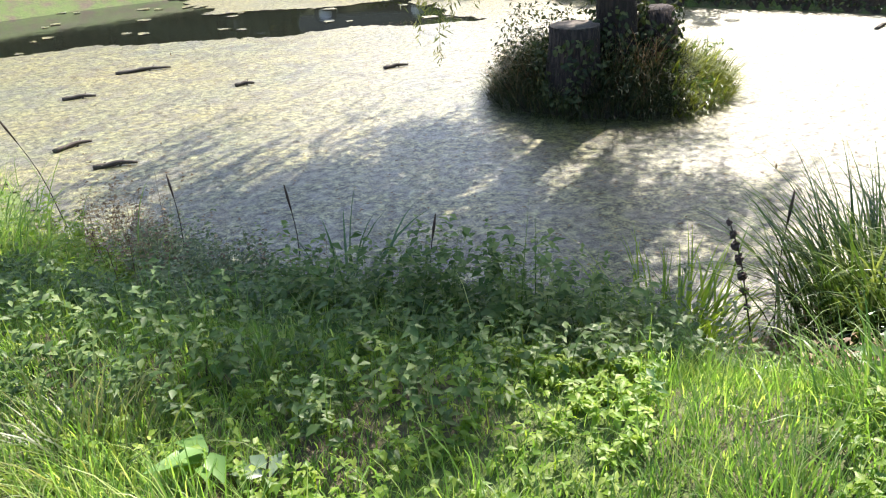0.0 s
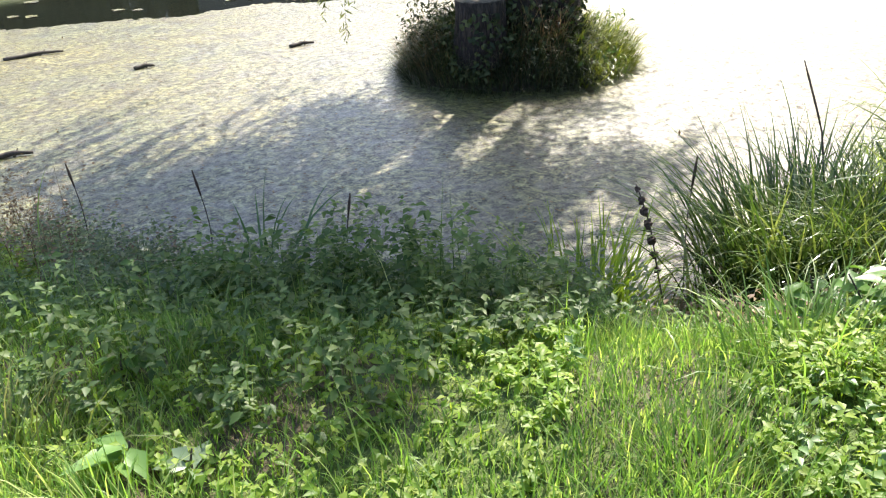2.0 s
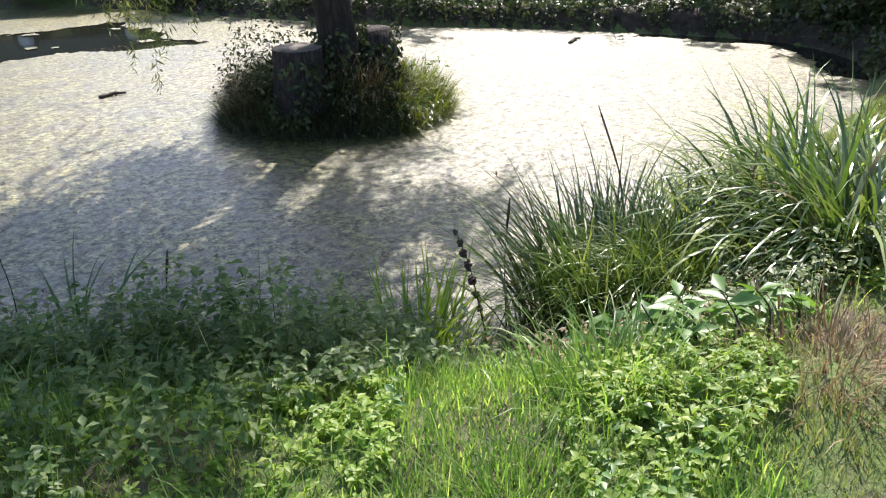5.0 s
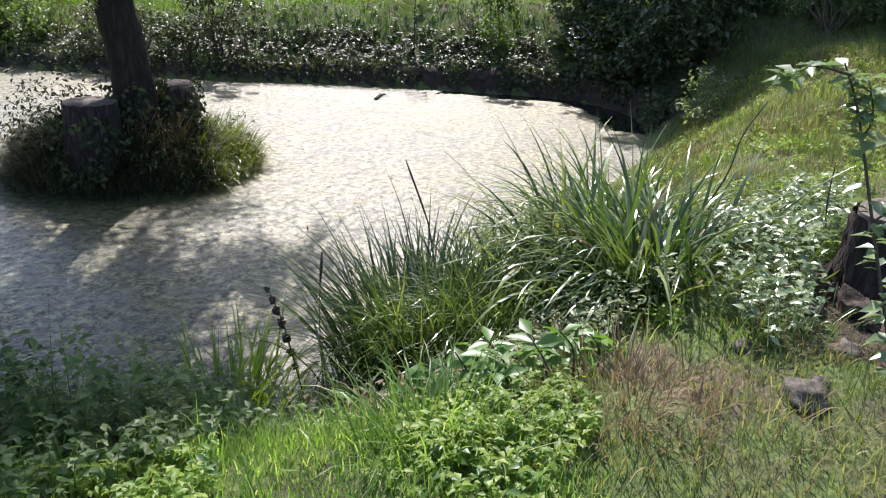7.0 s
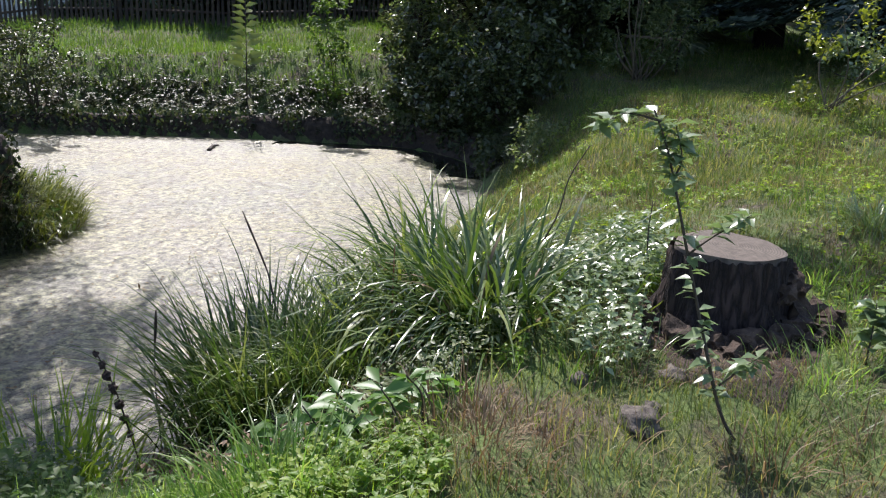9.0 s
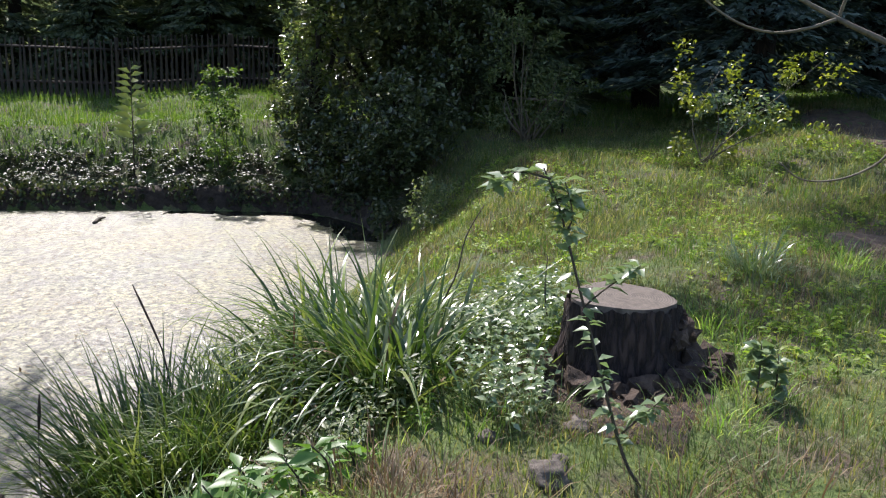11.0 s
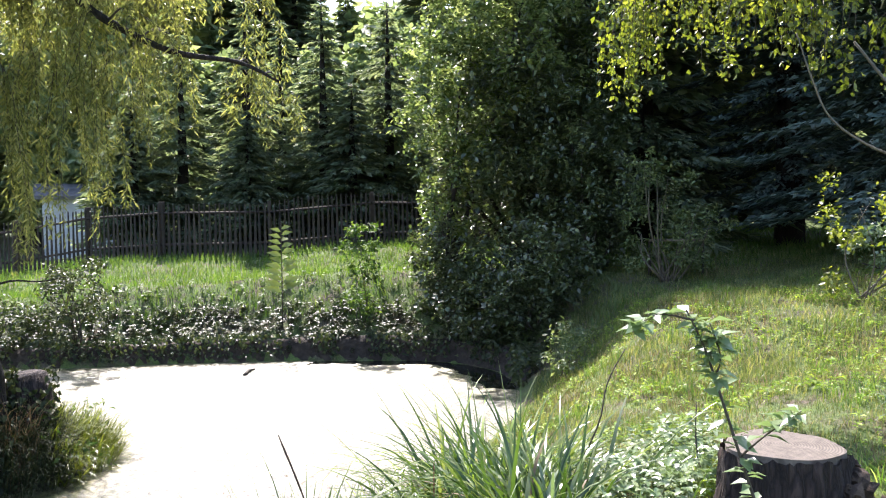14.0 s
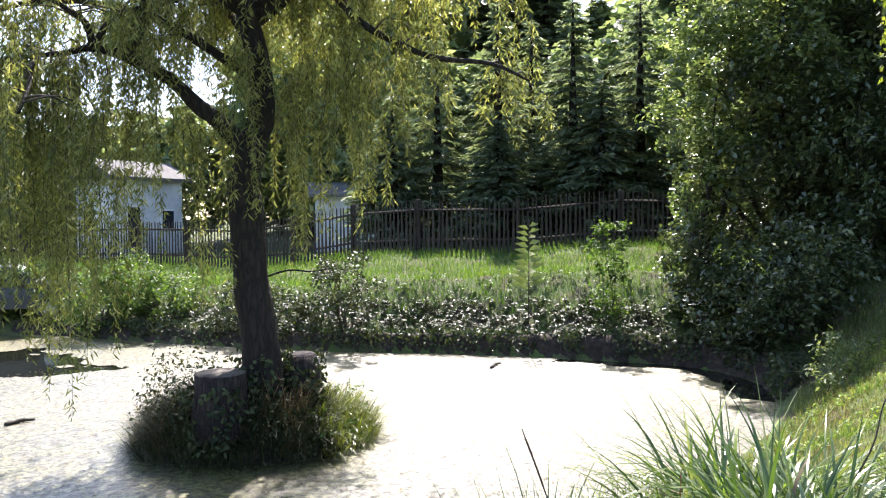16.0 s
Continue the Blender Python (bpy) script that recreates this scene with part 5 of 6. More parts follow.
def tuft(name, label, at, n, lo, hi, wid, spread, mat, seed, lean=0.25, droop=1.5, segs=6, extra=(), single=40):
    """A clump: the outer blades are parts of their own, the inner growth is one mesh."""
    rg = np.random.default_rng(seed)
    z = max(on_land(*at), -0.02) - 0.03
    t = thing(name, label, "reed clump" if "reed" in name else "plant", (at[0], at[1], z))

    def grow(k, l0, l1, d0, d1, ln, sp):
        p = np.column_stack([rg.normal(0, sp, k), rg.normal(0, sp, k), np.zeros(k)])
        az = np.arctan2(p[:, 0], p[:, 1]) + rg.normal(0, 0.7, k)
        return blades(p, az, rg.uniform(l0, l1, k), wid * rg.uniform(0.6, 1.25, k), np.abs(rg.normal(ln * 0.7, ln * 0.6, k)), d0 + (d1 - d0) * rg.random(k) ** 0.8, segs, rg.normal(0, 0.5, k))

    if n > 60:
        tagged(part_np("inner_growth", grow(n, lo, hi, 0.35, droop * 1.15, lean * 1.15, spread), mat, t), kind="stuff")
    for _ in range(min(single, n)):
        part_np("blade", grow(1, lo * 1.05, hi * 1.08, 0.8, droop * 1.25, lean * 1.1, spread), mat, t)
    for m2, n2, lo2, hi2, d2 in extra:
        for _ in range(n2):
            part_np("blade", grow(1, lo2, hi2, d2 * 0.4, d2, 0.45, spread), m2, t, "dry brown blade" if m2 is M_DRY else "pale drooping blade")
    return t


tuft("reed_clump", "tall dark green reed clump standing in the shallows", (4.3, 2.45), 900, 0.7, 1.35, 0.022, 0.24, M_SEDGE, 101, 0.28, 1.5, 6, [(M_DRY, 14, 0.4, 0.8, 2.0)])
tuft("reed_clump", "arching bright green sedge clump", (4.55, 1.9), 760, 0.5, 1.05, 0.019, 0.3, M_SEDGE, 102, 0.45, 2.2, 6, [(M_ELDER, 40, 0.5, 0.9, 2.2)])
tuft("reed_clump", "large arching sedge clump at the water's edge", (5.2, 1.5), 520, 0.6, 1.3, 0.028, 0.27, M_SEDGE, 103, 0.45, 2.8, 8, [(M_ELDER, 60, 0.8, 1.4, 2.4), (M_DRY, 20, 0.5, 0.9, 2.4)])
tuft("reed_clump", "wide sedge clump with pale drooping blades", (4.3, 0.98), 420, 0.5, 1.15, 0.03, 0.2, M_SEDGE, 104, 0.6, 2.9, 8, [(M_SILVER, 26, 0.5, 0.9, 2.6), (M_DRY, 16, 0.4, 0.8, 2.6)])
tuft("reed_clump", "fine bright reed grass by the open water", (5.8, 2.2), 600, 0.35, 0.7, 0.013, 0.32, M_ELDER, 105, 0.4, 1.8, 5)
tuft("iris_clump", "dark upright iris leaves at the waterline", (1.86, 5.15), 24, 0.55, 1.0, 0.034, 0.11, M_IRIS, 106, 0.2, 0.6, 5, single=12)
tuft("reed_clump", "light green reeds at the waterline", (3.2, 3.16), 190, 0.4, 0.85, 0.02, 0.2, M_ELDER, 107, 0.3, 1.3, 5)
tuft("reed_clump", "sparse thin reeds in the shallows", (3.35, 2.95), 26, 0.4, 0.8, 0.014, 0.15, M_SEDGE, 108, 0.3, 1.2, 5)
tuft("reed_clump", "slender yellowing reeds in the water", (6.4, 2.9), 18, 0.35, 0.65, 0.012, 0.12, M_ELDER, 109, 0.25, 1.2, 5)
tuft("dry_tuft", "cut brown dead stalks on the bare soil", (2.72, 0.62), 320, 0.1, 0.26, 0.008, 0.2, M_DRY, 110, 0.5, 1.4, 3)
tuft("grass_tuft", "tall pale grass tuft on the slope", (6.3, -1.3), 130, 0.25, 0.5, 0.01, 0.1, M_SILVER, 111, 0.5, 2.0, 5)
tuft("grass_tuft", "fresh long grass tuft on the bank", (2.15, 1.15), 240, 0.2, 0.42, 0.009, 0.15, M_GRASS, 112, 0.4, 1.4, 4)
tuft("grass_tuft", "thick fresh green grass tuft on the bank", (1.44, 1.02), 280, 0.12, 0.3, 0.007, 0.12, M_GRASS, 115, 0.3, 1.1, 4)
tuft("grass_tuft", "yellowing long grass tuft on the bank", (-0.1, 2.35), 160, 0.2, 0.45, 0.009, 0.14, M_HILL, 113, 0.4, 1.4, 4)
for i, (x, y, m_) in enumerate([(3.75, -0.72, M_GRASS), (4.15, -0.92, M_GRASS), (4.75, -0.95, M_GRASS), (3.55, 0.35, M_WEED), (3.3, -0.55, M_HILL), (3.7, 0.2, M_SEDGE), (2.95, -0.45, M_DRY), (3.15, -0.85, M_DRY), (5.3, -0.9, M_GRASS), (6.6, -2.0, M_GRASS), (7.3, -2.2, M_SEDGE)]):
    tuft("grass_tuft", "dry straw-coloured grass tuft on bare soil" if m_ is M_DRY else "ragged green grass tuft near the stump", (x, y), 130, 0.1, 0.3, 0.007, 0.12, m_, 180 + i, 0.5, 1.6, 4, single=12)
tuft("grass_tuft", "bushy blue-green grass tussock on the bank", (-0.6, 5.0), 420, 0.3, 0.65, 0.010, 0.3, M_GRASS, 114, 0.35, 1.6, 5)


def stalk(name, label, path, r, mat, category="plant", head=None, dz=True):
    pts = smooth_path(path, 4)
    t = thing(name, label, category, tuple(pts[0]))
    part_np("stem", tube(pts - pts[0], np.linspace(r, r * 0.5, len(pts)), 6), mat, t)
    if head:
        m2, f0, rr = head
        q = pts[int(len(pts) * f0):] - pts[0]
        part_np("seed_head", tube(q, np.concatenate([[rr * 0.5], np.full(len(q) - 2, rr), [rr * 0.4]]), 8, 0.05), m2, t)
    return t


stalk("cattail", "dark leaning cattail spike above the reeds", [(4.76, 2.52, 0.1), (4.71, 2.65, 0.88), (4.69, 2.69, 1.06), (4.62, 2.81, 1.44)], 0.008, M_STEM, head=(M_SEED, 0.55, 0.007))
stalk("reed_stalk", "thin bent dry stalk rising from the sedge", [(4.9, 1.0, 1.1), (4.57, 0.72, 1.64), (4.58, 0.66, 1.9), (4.59, 0.56, 2.1)], 0.006, M_STEM)
stalk("red_stalk", "upright reddish dry stalk among the sedge", [(4.45, 1.65, 0.5), (4.45, 1.66, 1.0), (4.46, 1.66, 1.4)], 0.008, rough_mat("red_dry_stem", (0.16, 0.05, 0.025), (0.3, 0.1, 0.05), 40))
for q in ([(3.9, 3.0, 0.0), (3.9, 3.02, 0.5), (3.92, 3.0, 0.95)], [(1.6, 5.4, 0.0), (1.62, 5.4, 0.4), (1.58, 5.42, 0.8)], [(2.2, 4.4, 0.0), (2.2, 4.42, 0.4), (2.25, 4.4, 0.75)], [(0.9, 6.0, 0.1), (0.92, 6.0, 0.5), (0.9, 6.05, 0.85)], [(0.2, 7.2, 0.2), (0.1, 7.3, 0.7), (-0.1, 7.4, 1.2)]):
    stalk("seed_stalk", "thin dry seeding stalk at the waterline", q, 0.005, M_STEM, head=(M_SEED, 0.75, 0.011))

# the seeding spike: a stem with knots of brown seed
sp = stalk("seed_spike", "dark stem with whorls of brown seed clusters", [(3.46, 2.76, 0.0), (3.41, 2.84, 0.45), (3.37, 2.88, 0.71), (3.32, 2.94, 0.93)], 0.006, M_STEM)
base = Vector((3.46, 2.76, 0.0))
for i, (x, y, z, r) in enumerate([(3.32, 2.94, 0.92, 0.02), (3.335, 2.92, 0.85, 0.026), (3.35, 2.905, 0.78, 0.028), (3.37, 2.885, 0.7, 0.03), (3.385, 2.865, 0.6, 0.03), (3.40, 2.85, 0.5, 0.026), (3.415, 2.835, 0.4, 0.022)]):
    lump("seed_knot", M_SEED, sp, Vector((x, y, z)) - base, (r * 0.75, r * 0.75, r * 0.9), 60 + i, 1.1, 2)


def sapling(name, label, path, r, mat, leaf, n, seed, ratio=0.55, branches=(), lo=0.2):
    """A young woody stem with separate leaves set along it."""
    pts = smooth_path(path, 5)
    t = thing(name, label, "sapling", tuple(pts[0]))
    loc = pts - pts[0]
    part_np("stem", tube(loc, np.linspace(r, r * 0.4, len(loc)), 6), M_STEM, t)
    rg = np.random.default_rng(seed)
    lines = [(loc, n)]
    for br in branches:
        bp = smooth_path(br, 4) - pts[0]
        part_np("branch", tube(bp, np.linspace(r * 0.6, r * 0.25, len(bp)), 5), M_STEM, t)
        lines.append((bp, max(4, n // 4)))
    for ln, m in lines:
        for k in range(m):
            s = rg.uniform(lo, 1.0) if ln is loc else rg.uniform(0.4, 1.0)
            i = s * (len(ln) - 1)
            p = ln[int(i)] + (ln[min(int(i) + 1, len(ln) - 1)] - ln[int(i)]) * (i % 1)
            a = k * 2.4 + rg.normal(0, 0.4)
            al = np.array([[math.sin(a), math.cos(a), rg.uniform(-0.4, 0.5)]])
            sz = leaf * rg.uniform(0.6, 1.2)
            part_np("leaf", leaves(p[None], al, np.array([[rg.normal(0, 0.3), rg.normal(0, 0.3), 1.0]]), sz, sz * ratio, 0.2, 0.15), mat, t)
    return t


zb = on_land(3.11, -0.33)
sapling("sapling", "slender leafy sapling standing before the stump", [(3.11, -0.33, zb - 0.03), (3.11, -0.24, 1.34), (3.12, -0.14, 1.63), (3.12, -0.03, 1.98), (3.12, 0.04, 2.21), (3.12, 0.09, 2.36), (3.12, 0.15, 2.49)], 0.008, M_SILVER, 0.08, 120, 121, 0.55,
        [[(3.12, 0.12, 2.45), (3.11, 0.25, 2.47), (3.1, 0.34, 2.41)], [(3.12, -0.04, 1.96), (3.12, -0.12, 2.04), (3.11, -0.24, 2.14)], [(3.11, -0.22, 1.45), (3.11, -0.29, 1.53), (3.1, -0.35, 1.6)], [(3.12, 0.05, 2.24), (3.12, 0.03, 2.32), (3.12, 0.07, 2.45)]])
sapling("young_shoot", "young leafy shoot growing from the slope", [(4.9, 0.15, on_land(4.9, 0.15)), (4.92, 0.2, 1.5), (4.95, 0.2, 1.75)], 0.007, M_SILVER, 0.07, 26, 122)
for i, (x, y, h) in enumerate([(2.62, 1.42, 0.26), (2.5, 1.2, 0.24), (2.66, 1.12, 0.28), (2.78, 1.28, 0.26), (2.74, 0.98, 0.22), (2.9, 0.92, 0.24), (2.42, 1.4, 0.18), (2.98, 1.08, 0.22), (2.56, 1.06, 0.16), (2.84, 1.45, 0.24), (3.05, 0.86, 0.18)]):
    z = on_land(x, y)
    sapling("broadleaf_shoot", "glossy broad-leaved shoot on the bank", [(x, y, z), (x + 0.03, y + 0.02, z + h * 0.5), (x + 0.02 - 0.04 * (i % 3), y + 0.06, z + h)], 0.007, M_LAUREL, 0.12, 15, 130 + i, 0.46, lo=0.3)
for i, (x, y, h, n) in enumerate([(3.98, -0.9, 0.3, 26), (4.05, -1.0, 0.24, 18)]):
    z = on_land(x, y)
    sapling("round_leaf_plant", "pale green round-leaved plant in the grass", [(x, y, z), (x, y, z + h * 0.6), (x + 0.03, y, z + h)], 0.006, M_SILVER, 0.085, n * 2, 140 + i, 0.85)

# tall pale frond plant on the far bank
z = on_land(15.05, 9.05)
fr = thing("frond_plant", "tall pale plant with paired fronds on the far bank", "plant", (15.05, 9.05, z))
part_np("stem", tube(np.array([(0, 0, 0), (0.02, 0, 1.1), (0.03, 0, 2.25)]), [0.014, 0.011, 0.004], 5), M_STEM, fr)
rg = np.random.default_rng(150)
for i in range(22):
    zz = 0.75 + 1.4 * i / 22
    a = (0.7 if i % 2 else 3.84) + rg.normal(0, 0.35)
    L = 0.36 * (1.15 - 0.5 * i / 22)
    part_np("frond", leaves(np.array([[0.02, 0, zz]]), np.array([[math.cos(a), -math.sin(a), 0.45]]), np.array([[-0.75, -0.45, 0.5]]), L, L * 0.44, 0.1, 0.35), M_SUMAC, fr)

# ---------- birch at the slope: trunk, bare boughs, hanging leaves ----------
birch = thing("birch_tree", "birch with bare lower boughs leaning over the slope", "tree")
tp = smooth_path([(4.75, -2.2, on_land(4.75, -2.2) - 0.05), (4.76, -2.17, 2.2), (4.75, -2.13, 2.75), (4.74, -2.08, 3.3), (4.9, -1.85, 4.6), (5.4, -1.3, 5.6)], 4)
M_BIRCHBARK = rough_mat("birch_bark", (0.10, 0.09, 0.08), (0.42, 0.41, 0.38), 14, 0.8, 0.5, 0.01)
part_np("trunk", tube(tp, np.linspace(0.075, 0.03, len(tp)), 10, 0.03), M_BIRCHBARK, birch, smooth=True)
for pts, r0 in [([(4.74, -2.1, 2.8), (4.36, -1.57, 2.94), (4.41, -1.4, 3.04), (4.48, -1.16, 3.16), (4.52, -0.96, 3.27), (4.55, -0.79, 3.39), (4.58, -0.58, 3.69)], 0.019),
                ([(4.46, -1.16, 3.15), (4.40, -1.02, 3.10), (4.44, -0.86, 3.08), (4.47, -0.67, 3.14), (4.49, -0.47, 3.3), (4.5, -0.38, 3.51), (4.5, -0.31, 3.74)], 0.009),
                ([(4.74, -2.1, 2.78), (4.35, -1.58, 2.71), (4.38, -1.5, 2.56), (4.41, -1.41, 2.44), (4.45, -1.26, 2.36), (4.49, -1.1, 2.35), (4.52, -0.99, 2.43)], 0.010),
                ([(4.74, -2.06, 3.42), (4.37, -1.54, 3.54), (4.43, -1.33, 3.58), (4.49, -1.12, 3.65), (4.52, -0.99, 3.73)], 0.011),
                ([(4.49, -1.18, 3.15), (4.47, -1.2, 3.3), (4.46, -1.16, 3.45), (4.48, -1.17, 3.5)], 0.010),
                ([(4.42, -1.48, 3.0), (4.45, -1.52, 3.2), (4.42, -1.4, 3.4), (4.45, -1.35, 3.6)], 0.008)]:
    q = smooth_path(pts, 5)
    part_np("bough", tube(q, np.linspace(r0, r0 * 0.35, len(q)), 7, 0.05), M_TWIG, birch, smooth=True)
q = smooth_path([(5.2, -1.4, 5.3), (6.2, -0.7, 5.5), (7.2, -0.2, 5.2), (7.9, 0.5, 4.9), (8.1, 1.1, 4.7)], 5)
part_np("bough", tube(q, np.linspace(0.03, 0.008, len(q)), 6), M_BIRCHBARK, birch)
q2 = smooth_path([(5.3, -1.35, 5.5), (6.4, -1.4, 5.6), (7.4, -1.3, 5.1), (8.0, -1.2, 4.6)], 5)
part_np("bough", tube(q2, np.linspace(0.03, 0.008, len(q2)), 6), M_BIRCHBARK, birch)
# two high boughs, unseen, added to carry leaves that shade the slope
q3 = smooth_path([(5.4, -1.3, 5.6), (7.0, -0.9, 6.6), (8.6, -0.5, 7.1), (10.4, -0.5, 7.5), (12.2, -0.5, 7.8), (13.5, -0.5, 7.8)], 5)
part_np("bough", tube(q3, np.linspace(0.03, 0.008, len(q3)), 6), M_BIRCHBARK, birch)
q4 = smooth_path([(8.6, -0.5, 7.1), (9.8, 0.1, 8.5), (11.0, 0.4, 9.2), (12.4, 0.9, 9.5), (13.8, 0.9, 9.6)], 5)
part_np("bough", tube(q4, np.linspace(0.02, 0.007, len(q4)), 6), M_BIRCHBARK, birch)
rg = np.random.default_rng(160)
tops, lens = [], []
for x, y, zt, zb_, n in [(7.95, 0.95, 4.9, 3.85, 26), (7.95, 0.6, 4.9, 4.2, 18), (8.0, 0.15, 4.9, 4.1, 22), (8.0, -0.3, 4.9, 4.3, 18), (8.0, -0.65, 4.9, 4.0, 20), (7.95, -1.1, 4.7, 3.85, 18), (7.6, 0.3, 5.2, 4.5, 20), (7.4, -0.4, 5.2, 4.5, 20), (7.7, -1.4, 4.9, 4.2, 14),
                           # clusters from here on hang above the view, added for slope shade
                           (8.6, -0.2, 6.5, 5.5, 40), (9.2, 0.4, 6.6, 5.6, 40), (9.0, -0.9, 6.6, 5.5, 40), (9.8, -0.3, 6.9, 5.8, 40), (8.2, -1.6, 6.3, 5.4, 34), (9.8, -1.4, 6.8, 5.7, 34), (11.6, -0.4, 7.7, 6.7, 40), (12.6, 0.1, 7.8, 6.8, 40), (12.4, -1.2, 7.7, 6.7, 40), (13.4, -0.6, 7.9, 6.9, 40), (10.9, 0.1, 9.3, 8.5, 44), (11.6, 0.6, 9.5, 8.6, 44), (12.3, 0.9, 9.6, 8.7, 44), (11.7, -0.1, 9.4, 8.6, 44), (13.0, 1.1, 9.6, 8.7, 50), (13.6, 0.9, 9.6, 8.7, 50), (12.9, 0.3, 9.5, 8.6, 50), (12.6, 0.55, 7.9, 6.9, 44), (13.2, 0.3, 8.0, 7.0, 44), (12.0, 0.6, 7.8, 6.8, 44), (12.2, -0.5, 7.9, 6.9, 40)]:
    for _ in range(n):
        c = np.array([x, y, zt]) + rg.normal(0, 0.16 if zt < 6 else 0.36, 3)
        tops.append(c)
        lens.append((c[2] - zb_) * rg.uniform(0.5, 1.0))
lv, tw = strands(rg, tops, [max(0.2, l) for l in lens], 34, 0.062, 0.68, 0.1)
tagged(part_np("crown", lv, M_BIRCH, birch, "hanging light green birch leaves"), kind="stuff")
tagged(part_np("twig_growth", tw, M_STEM, birch), kind="stuff")
sapling("leafy_bough_tip", "small leafy twig tip hanging over the slope", [(6.2, -0.7, 5.48), (6.28, -0.25, 4.9), (6.3, 0.05, 4.25), (6.3, 0.02, 3.9)], 0.006, M_BIRCH, 0.06, 22, 161, lo=0.6)

# ---------- seat plank, path, dirt, pond litter ----------
zs = on_land(16.5, 1.5)
seat = thing("garden_bench", "pale plank seat on crossed legs before the shrub", "bench", (16.45, 1.1, zs))
bm = bmesh.new()
boxed(bm, (0.32, 1.1, 0.045), (0, 0, 2.36 - zs), 0.008)
part("seat_plank", bm, M_PLANK, seat)
for y in (-0.5, 0.5):
    for sx in (-1, 1):
        part_np("leg", tube(np.array([(0.16 * sx, y, 0), (-0.1 * sx, y, 2.345 - zs)]), 0.02, 5), M_FENCE, seat)


def draped(name, label, mat, c, rx, ry, seed, lift=0.006):
    """A thin irregular sheet of bare earth laid on the ground."""
    bm = bmesh.new()
    rings_ = []
    for i in range(8):
        ring_ = []
        for j in range(40):
            a = 2 * math.pi * j / 40
            f = (i + 0.02) / 7 * (1 + 0.16 * math.sin(3 * a + seed) + 0.1 * math.sin(7 * a + 2 * seed) + 0.05 * math.sin(13 * a))
            x, y = c[0] + rx * f * math.cos(a), c[1] + ry * f * math.sin(a)
            ring_.append(bm.verts.new((x, y, on_land(x, y) + lift - (0.02 if i == 7 else 0))))
        rings_.append(ring_)
    for i in range(7):
        for j in range(40):
            bm.faces.new((rings_[i][j], rings_[i + 1][j], rings_[i + 1][(j + 1) % 40], rings_[i][(j + 1) % 40]))
    return tagged(part(name, bm, mat, smooth=True), label, name.replace("_", " "), kind="structure")


draped("path", "bare brown earth path across the slope", M_DIRT, (13.5, -4.0), 3.4, 0.75, 1)
draped("bare_soil", "bare reddish-brown soil on the slope", M_DIRT, (7.8, -2.7), 1.0, 0.6, 2)
draped("bare_soil", "crumbled dark soil round the stump", M_ROOT, (4.12, -0.26), 0.66, 0.5, 4, 0.014)
rg = np.random.default_rng(170)
for i, (x, y, L) in enumerate([(2.17, 14.3, 0.9), (3.22, 12.1, 0.3), (5.5, 11.6, 0.4), (1.0, 13.0, 0.5), (13.1, 8.6, 0.5), (0.9, 9.3, 0.5), (0.6, 10.4, 0.5)]):
    a = rg.uniform(-0.5, 0.5)
    t = thing("floating_stick", "dark wet stick floating in the duckweed", "stick", (x, y, 0.01), "sticks floating on the pond")
    d = np.array([math.cos(a), -math.sin(a) * 0.6, 0])
    part_np("wood", tube(smooth_path([-d * L / 2, d * L * 0.1 + [0, 0.04, 0.03], d * L / 2 + [0, 0, 0.02]], 4), np.linspace(0.04, 0.015, 9), 6, 0.1), M_STEM, t)
    part_np("snag", tube(np.array([d * L * 0.1, d * L * 0.2 + [0.02, 0.1, 0.06]]), [0.015, 0.006], 5), M_STEM, t)
p = np.column_stack([rg.uniform(0.4, 12.5, 6500), rg.uniform(3.0, 15.5, 6500), np.zeros(6500)])
p = p[shore_dist(p[:, 0], p[:, 1]) < -0.1]
p[:, 2] = 0.012
n = len(p)
sz = rg.uniform(0.015, 0.06, n)
tagged(part_np("pond_litter", leaves(p, rand_dirs(rg, n) * [1, 1, 0.05], np.tile(UP, (n, 1)), sz, sz * 0.45, 0.1, 0.0), M_DRY), "fallen leaves and twigs lying on the duckweed", "leaf litter", kind="stuff")


# ---------- parked car beyond the pond's end ----------
car = thing("parked_car", "dark parked car in the shade beyond the pond", "car", (9.9, 21.9, on_land(9.9, 21.9)))
car.rotation_euler = (0, 0, math.atan2(-0.53, 0.85))
prof = [(-2.0, 0.35), (-2.05, 0.75), (-1.9, 0.95), (-1.2, 1.38), (0.35, 1.42), (1.1, 0.98), (1.95, 0.85), (2.05, 0.6), (2.0, 0.35)]
bm = bmesh.new()
sides_ = []
for y, f in ((-0.85, 0.9), (-0.8, 1.0), (0.8, 1.0), (0.85, 0.9)):
    sides_.append([bm.verts.new((x, y * (0.86 if z > 1.0 else 1.0), 0.35 + (z - 0.35) * f)) for x, z in prof])
for a, c in zip(sides_[:-1], sides_[1:]):
    for i in range(len(prof)):
        k = (i + 1) % len(prof)
        bm.faces.new((a[i], a[k], c[k], c[i]))
bm.faces.new(sides_[0][::-1])
bm.faces.new(sides_[-1])
part("body", bm, M_DARKPAINT, car, smooth=False)
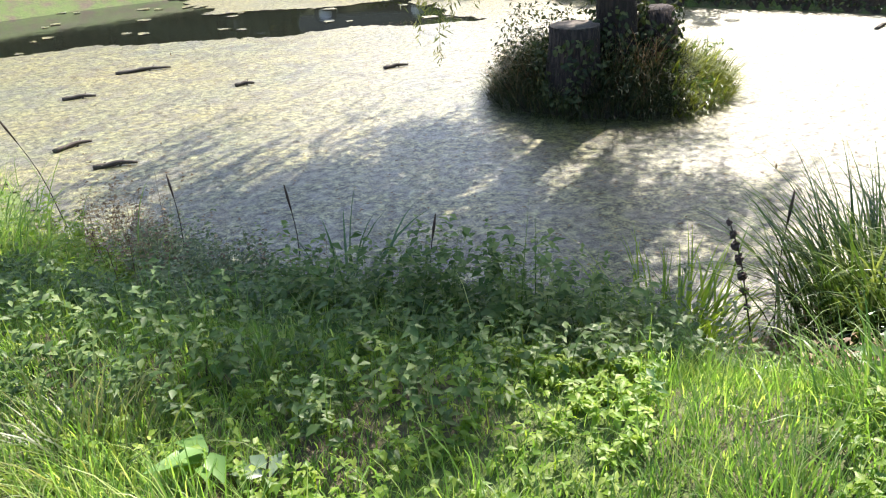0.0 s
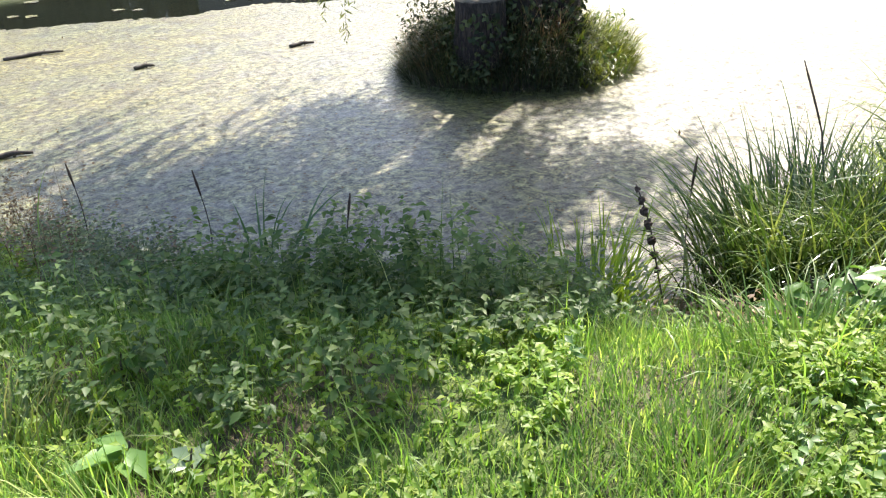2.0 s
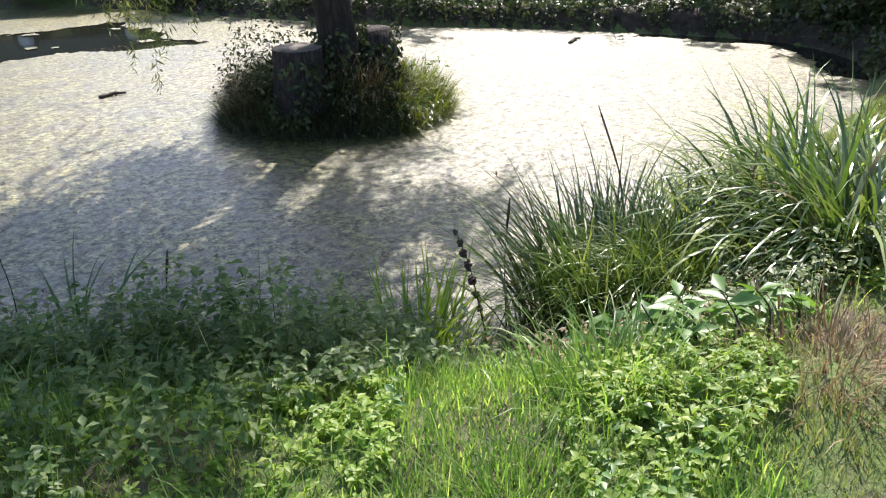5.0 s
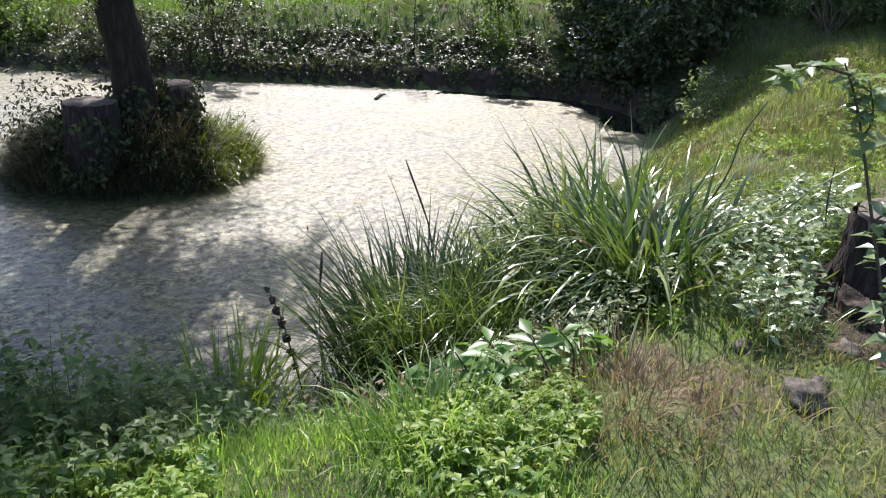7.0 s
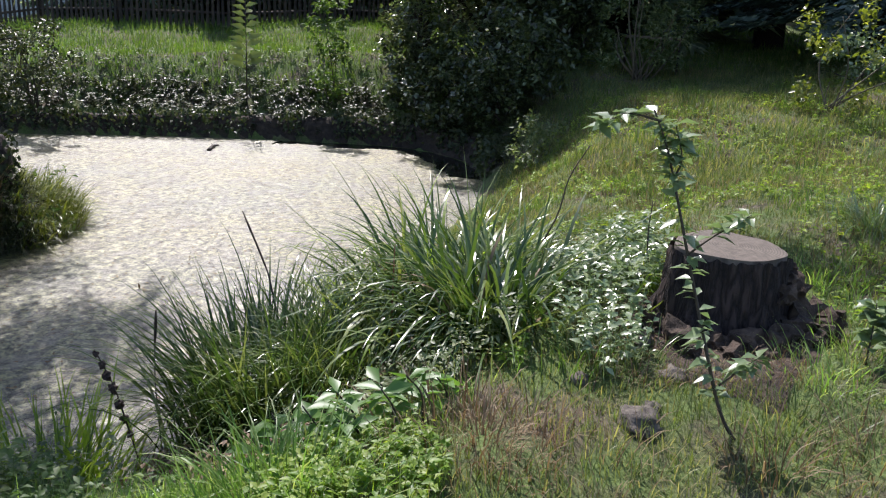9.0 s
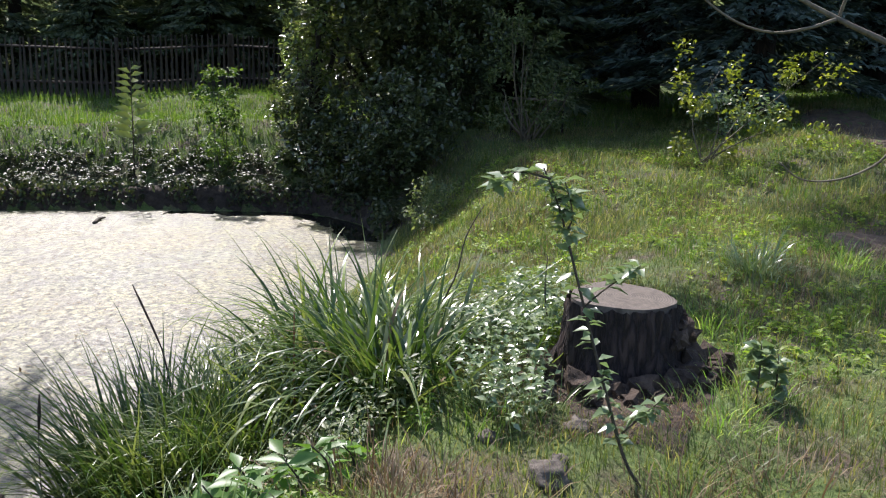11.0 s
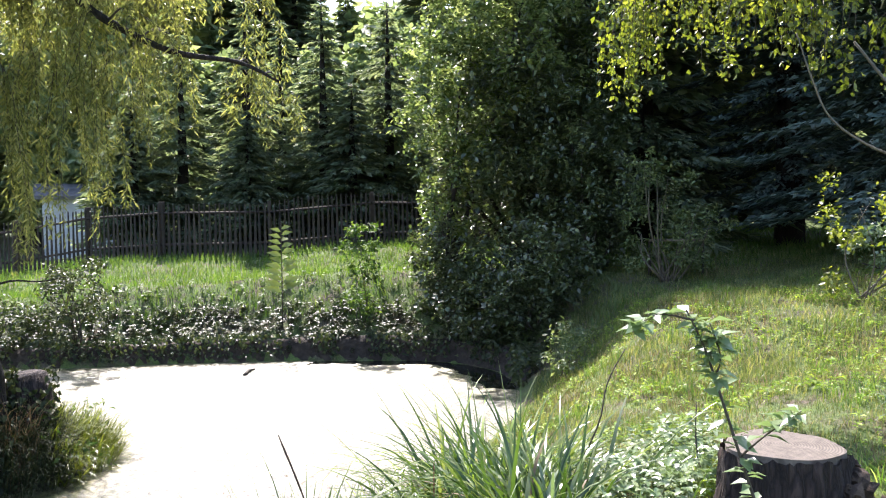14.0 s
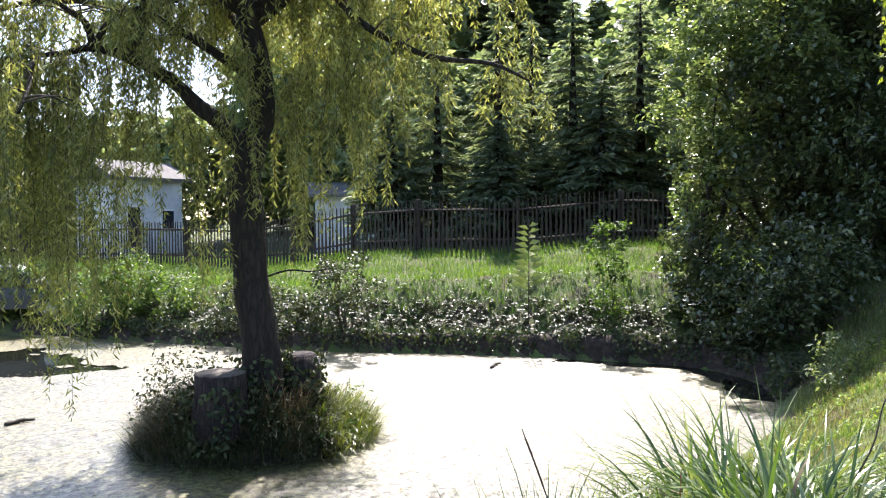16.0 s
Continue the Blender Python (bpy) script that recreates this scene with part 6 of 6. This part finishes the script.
for name, pts in (("windscreen", [(0.42, 1.405), (1.06, 1.02)]), ("rear_window", [(-1.26, 1.37), (-1.8, 1.02)])):
    (xa, za), (xb, zb2) = pts
    s_ = 0.012 if xb > xa else -0.012
    bm = bmesh.new()
    q = [bm.verts.new(c) for c in ((xa + s_, -0.62, za + 0.012), (xa + s_, 0.62, za + 0.012), (xb + s_, 0.66, zb2 + 0.012), (xb + s_, -0.66, zb2 + 0.012))]
    w_ = [bm.verts.new((v.co.x - s_ * 0.8, v.co.y, v.co.z - 0.01)) for v in q]
    bm.faces.new(q)
    for i in range(4):
        bm.faces.new((q[i], w_[i], w_[(i + 1) % 4], q[(i + 1) % 4]))
    # the windscreen's sky reflection is painted with the rims' pale metal
    part(name, bm, M_GLASS if name == "rear_window" else M_TIN, car, "" if name == "rear_window" else "windscreen coloured pale for reflected sky")
for x in (-1.25, 1.3):
    for y in (-0.82, 0.82):
        wh = part_np("wheel", tube(np.array([(x, y - 0.1, 0.31), (x, y + 0.1, 0.31)]), 0.31, 18), M_DARKPAINT, car)
        part_np("rim", tube(np.array([(x, y - 0.105, 0.31), (x, y + 0.105, 0.31)]), 0.19, 14), M_TIN, wh)

# broad dock leaves in the grass
for i, (x, y, n, s) in enumerate([(0.36, 1.92, 4, 0.13), (0.23, 2.05, 9, 0.16), (0.35, 2.54, 8, 0.13), (0.78, 3.09, 7, 0.12)]):
    z = on_land(x, y)
    sapling("dock_plant", "broad-leaved dock plant in the bank's grass", [(x, y, z), (x, y + 0.01, z + 0.06), (x + 0.01, y, z + 0.12)], 0.006, M_LAUREL if i else M_SILVER, s, n, 180 + i, 0.5, lo=0.1)

# bare wet soil along the far waterline
bm = bmesh.new()
mid_ = (SHORE[:-1] + SHORE[1:]) / 2
tan_ = unit(np.column_stack([SHORE[1:] - SHORE[:-1], np.zeros(len(SHORE) - 1)]))[:, :2]
out_ = np.column_stack([tan_[:, 1], -tan_[:, 0]])
prev = None
for p, o in zip(mid_, out_):
    if p[0] + 0.75 * p[1] < 15.0 or p[0] < 9.5:
        prev = None
        continue
    if shore_dist(np.array([p[0] + o[0] * 0.2]), np.array([p[1] + o[1] * 0.2]))[0] < 0:
        o = -o
    row = [bm.verts.new((p[0] + o[0] * d, p[1] + o[1] * d, on_land(p[0] + o[0] * d, p[1] + o[1] * d) + 0.014 + 0.05 * max(0.0, noise.noise(Vector((p[0] * 3, p[1] * 3, d * 5)))))) for d in (0.01, 0.05, 0.1, 0.15, 0.21, 0.28, 0.36)]
    if prev:
        for k in range(6):
            bm.faces.new((prev[k], row[k], row[k + 1], prev[k + 1]))
    prev = row
tagged(part("bank_soil", bm, M_SOIL, smooth=True), "dark wet soil along the far waterline", "bank", kind="structure")

rg = np.random.default_rng(190)
acc = []
for _ in range(14):
    x, y = rg.uniform(10.0, 16.0, 6000), rg.uniform(3.2, 20.0, 6000)
    sd_ = shore_dist(x, y)
    k_ = (sd_ > -0.06) & (sd_ < 0.2) & (x + 0.75 * y > 15.2) & (clumpy(x, y, 2.2, 3) > 0.4)
    acc.append(np.column_stack([x[k_], y[k_], rg.uniform(0.06, 0.5, k_.sum()) ** 0.8]))
pos = np.concatenate(acc)
n = len(pos)
ob = part_np("trailing_ivy", leaves(pos, rand_dirs(rg, n) - [0, 0, 0.7], rand_dirs(rg, n) * 0.5 + [-0.7, -0.5, 0.6], rg.uniform(0.06, 0.12, n), rg.uniform(0.04, 0.07, n)), M_BRAMBLE)
tagged(ob, "ivy and bramble shoots trailing over the far bank's edge", "ivy", kind="stuff")
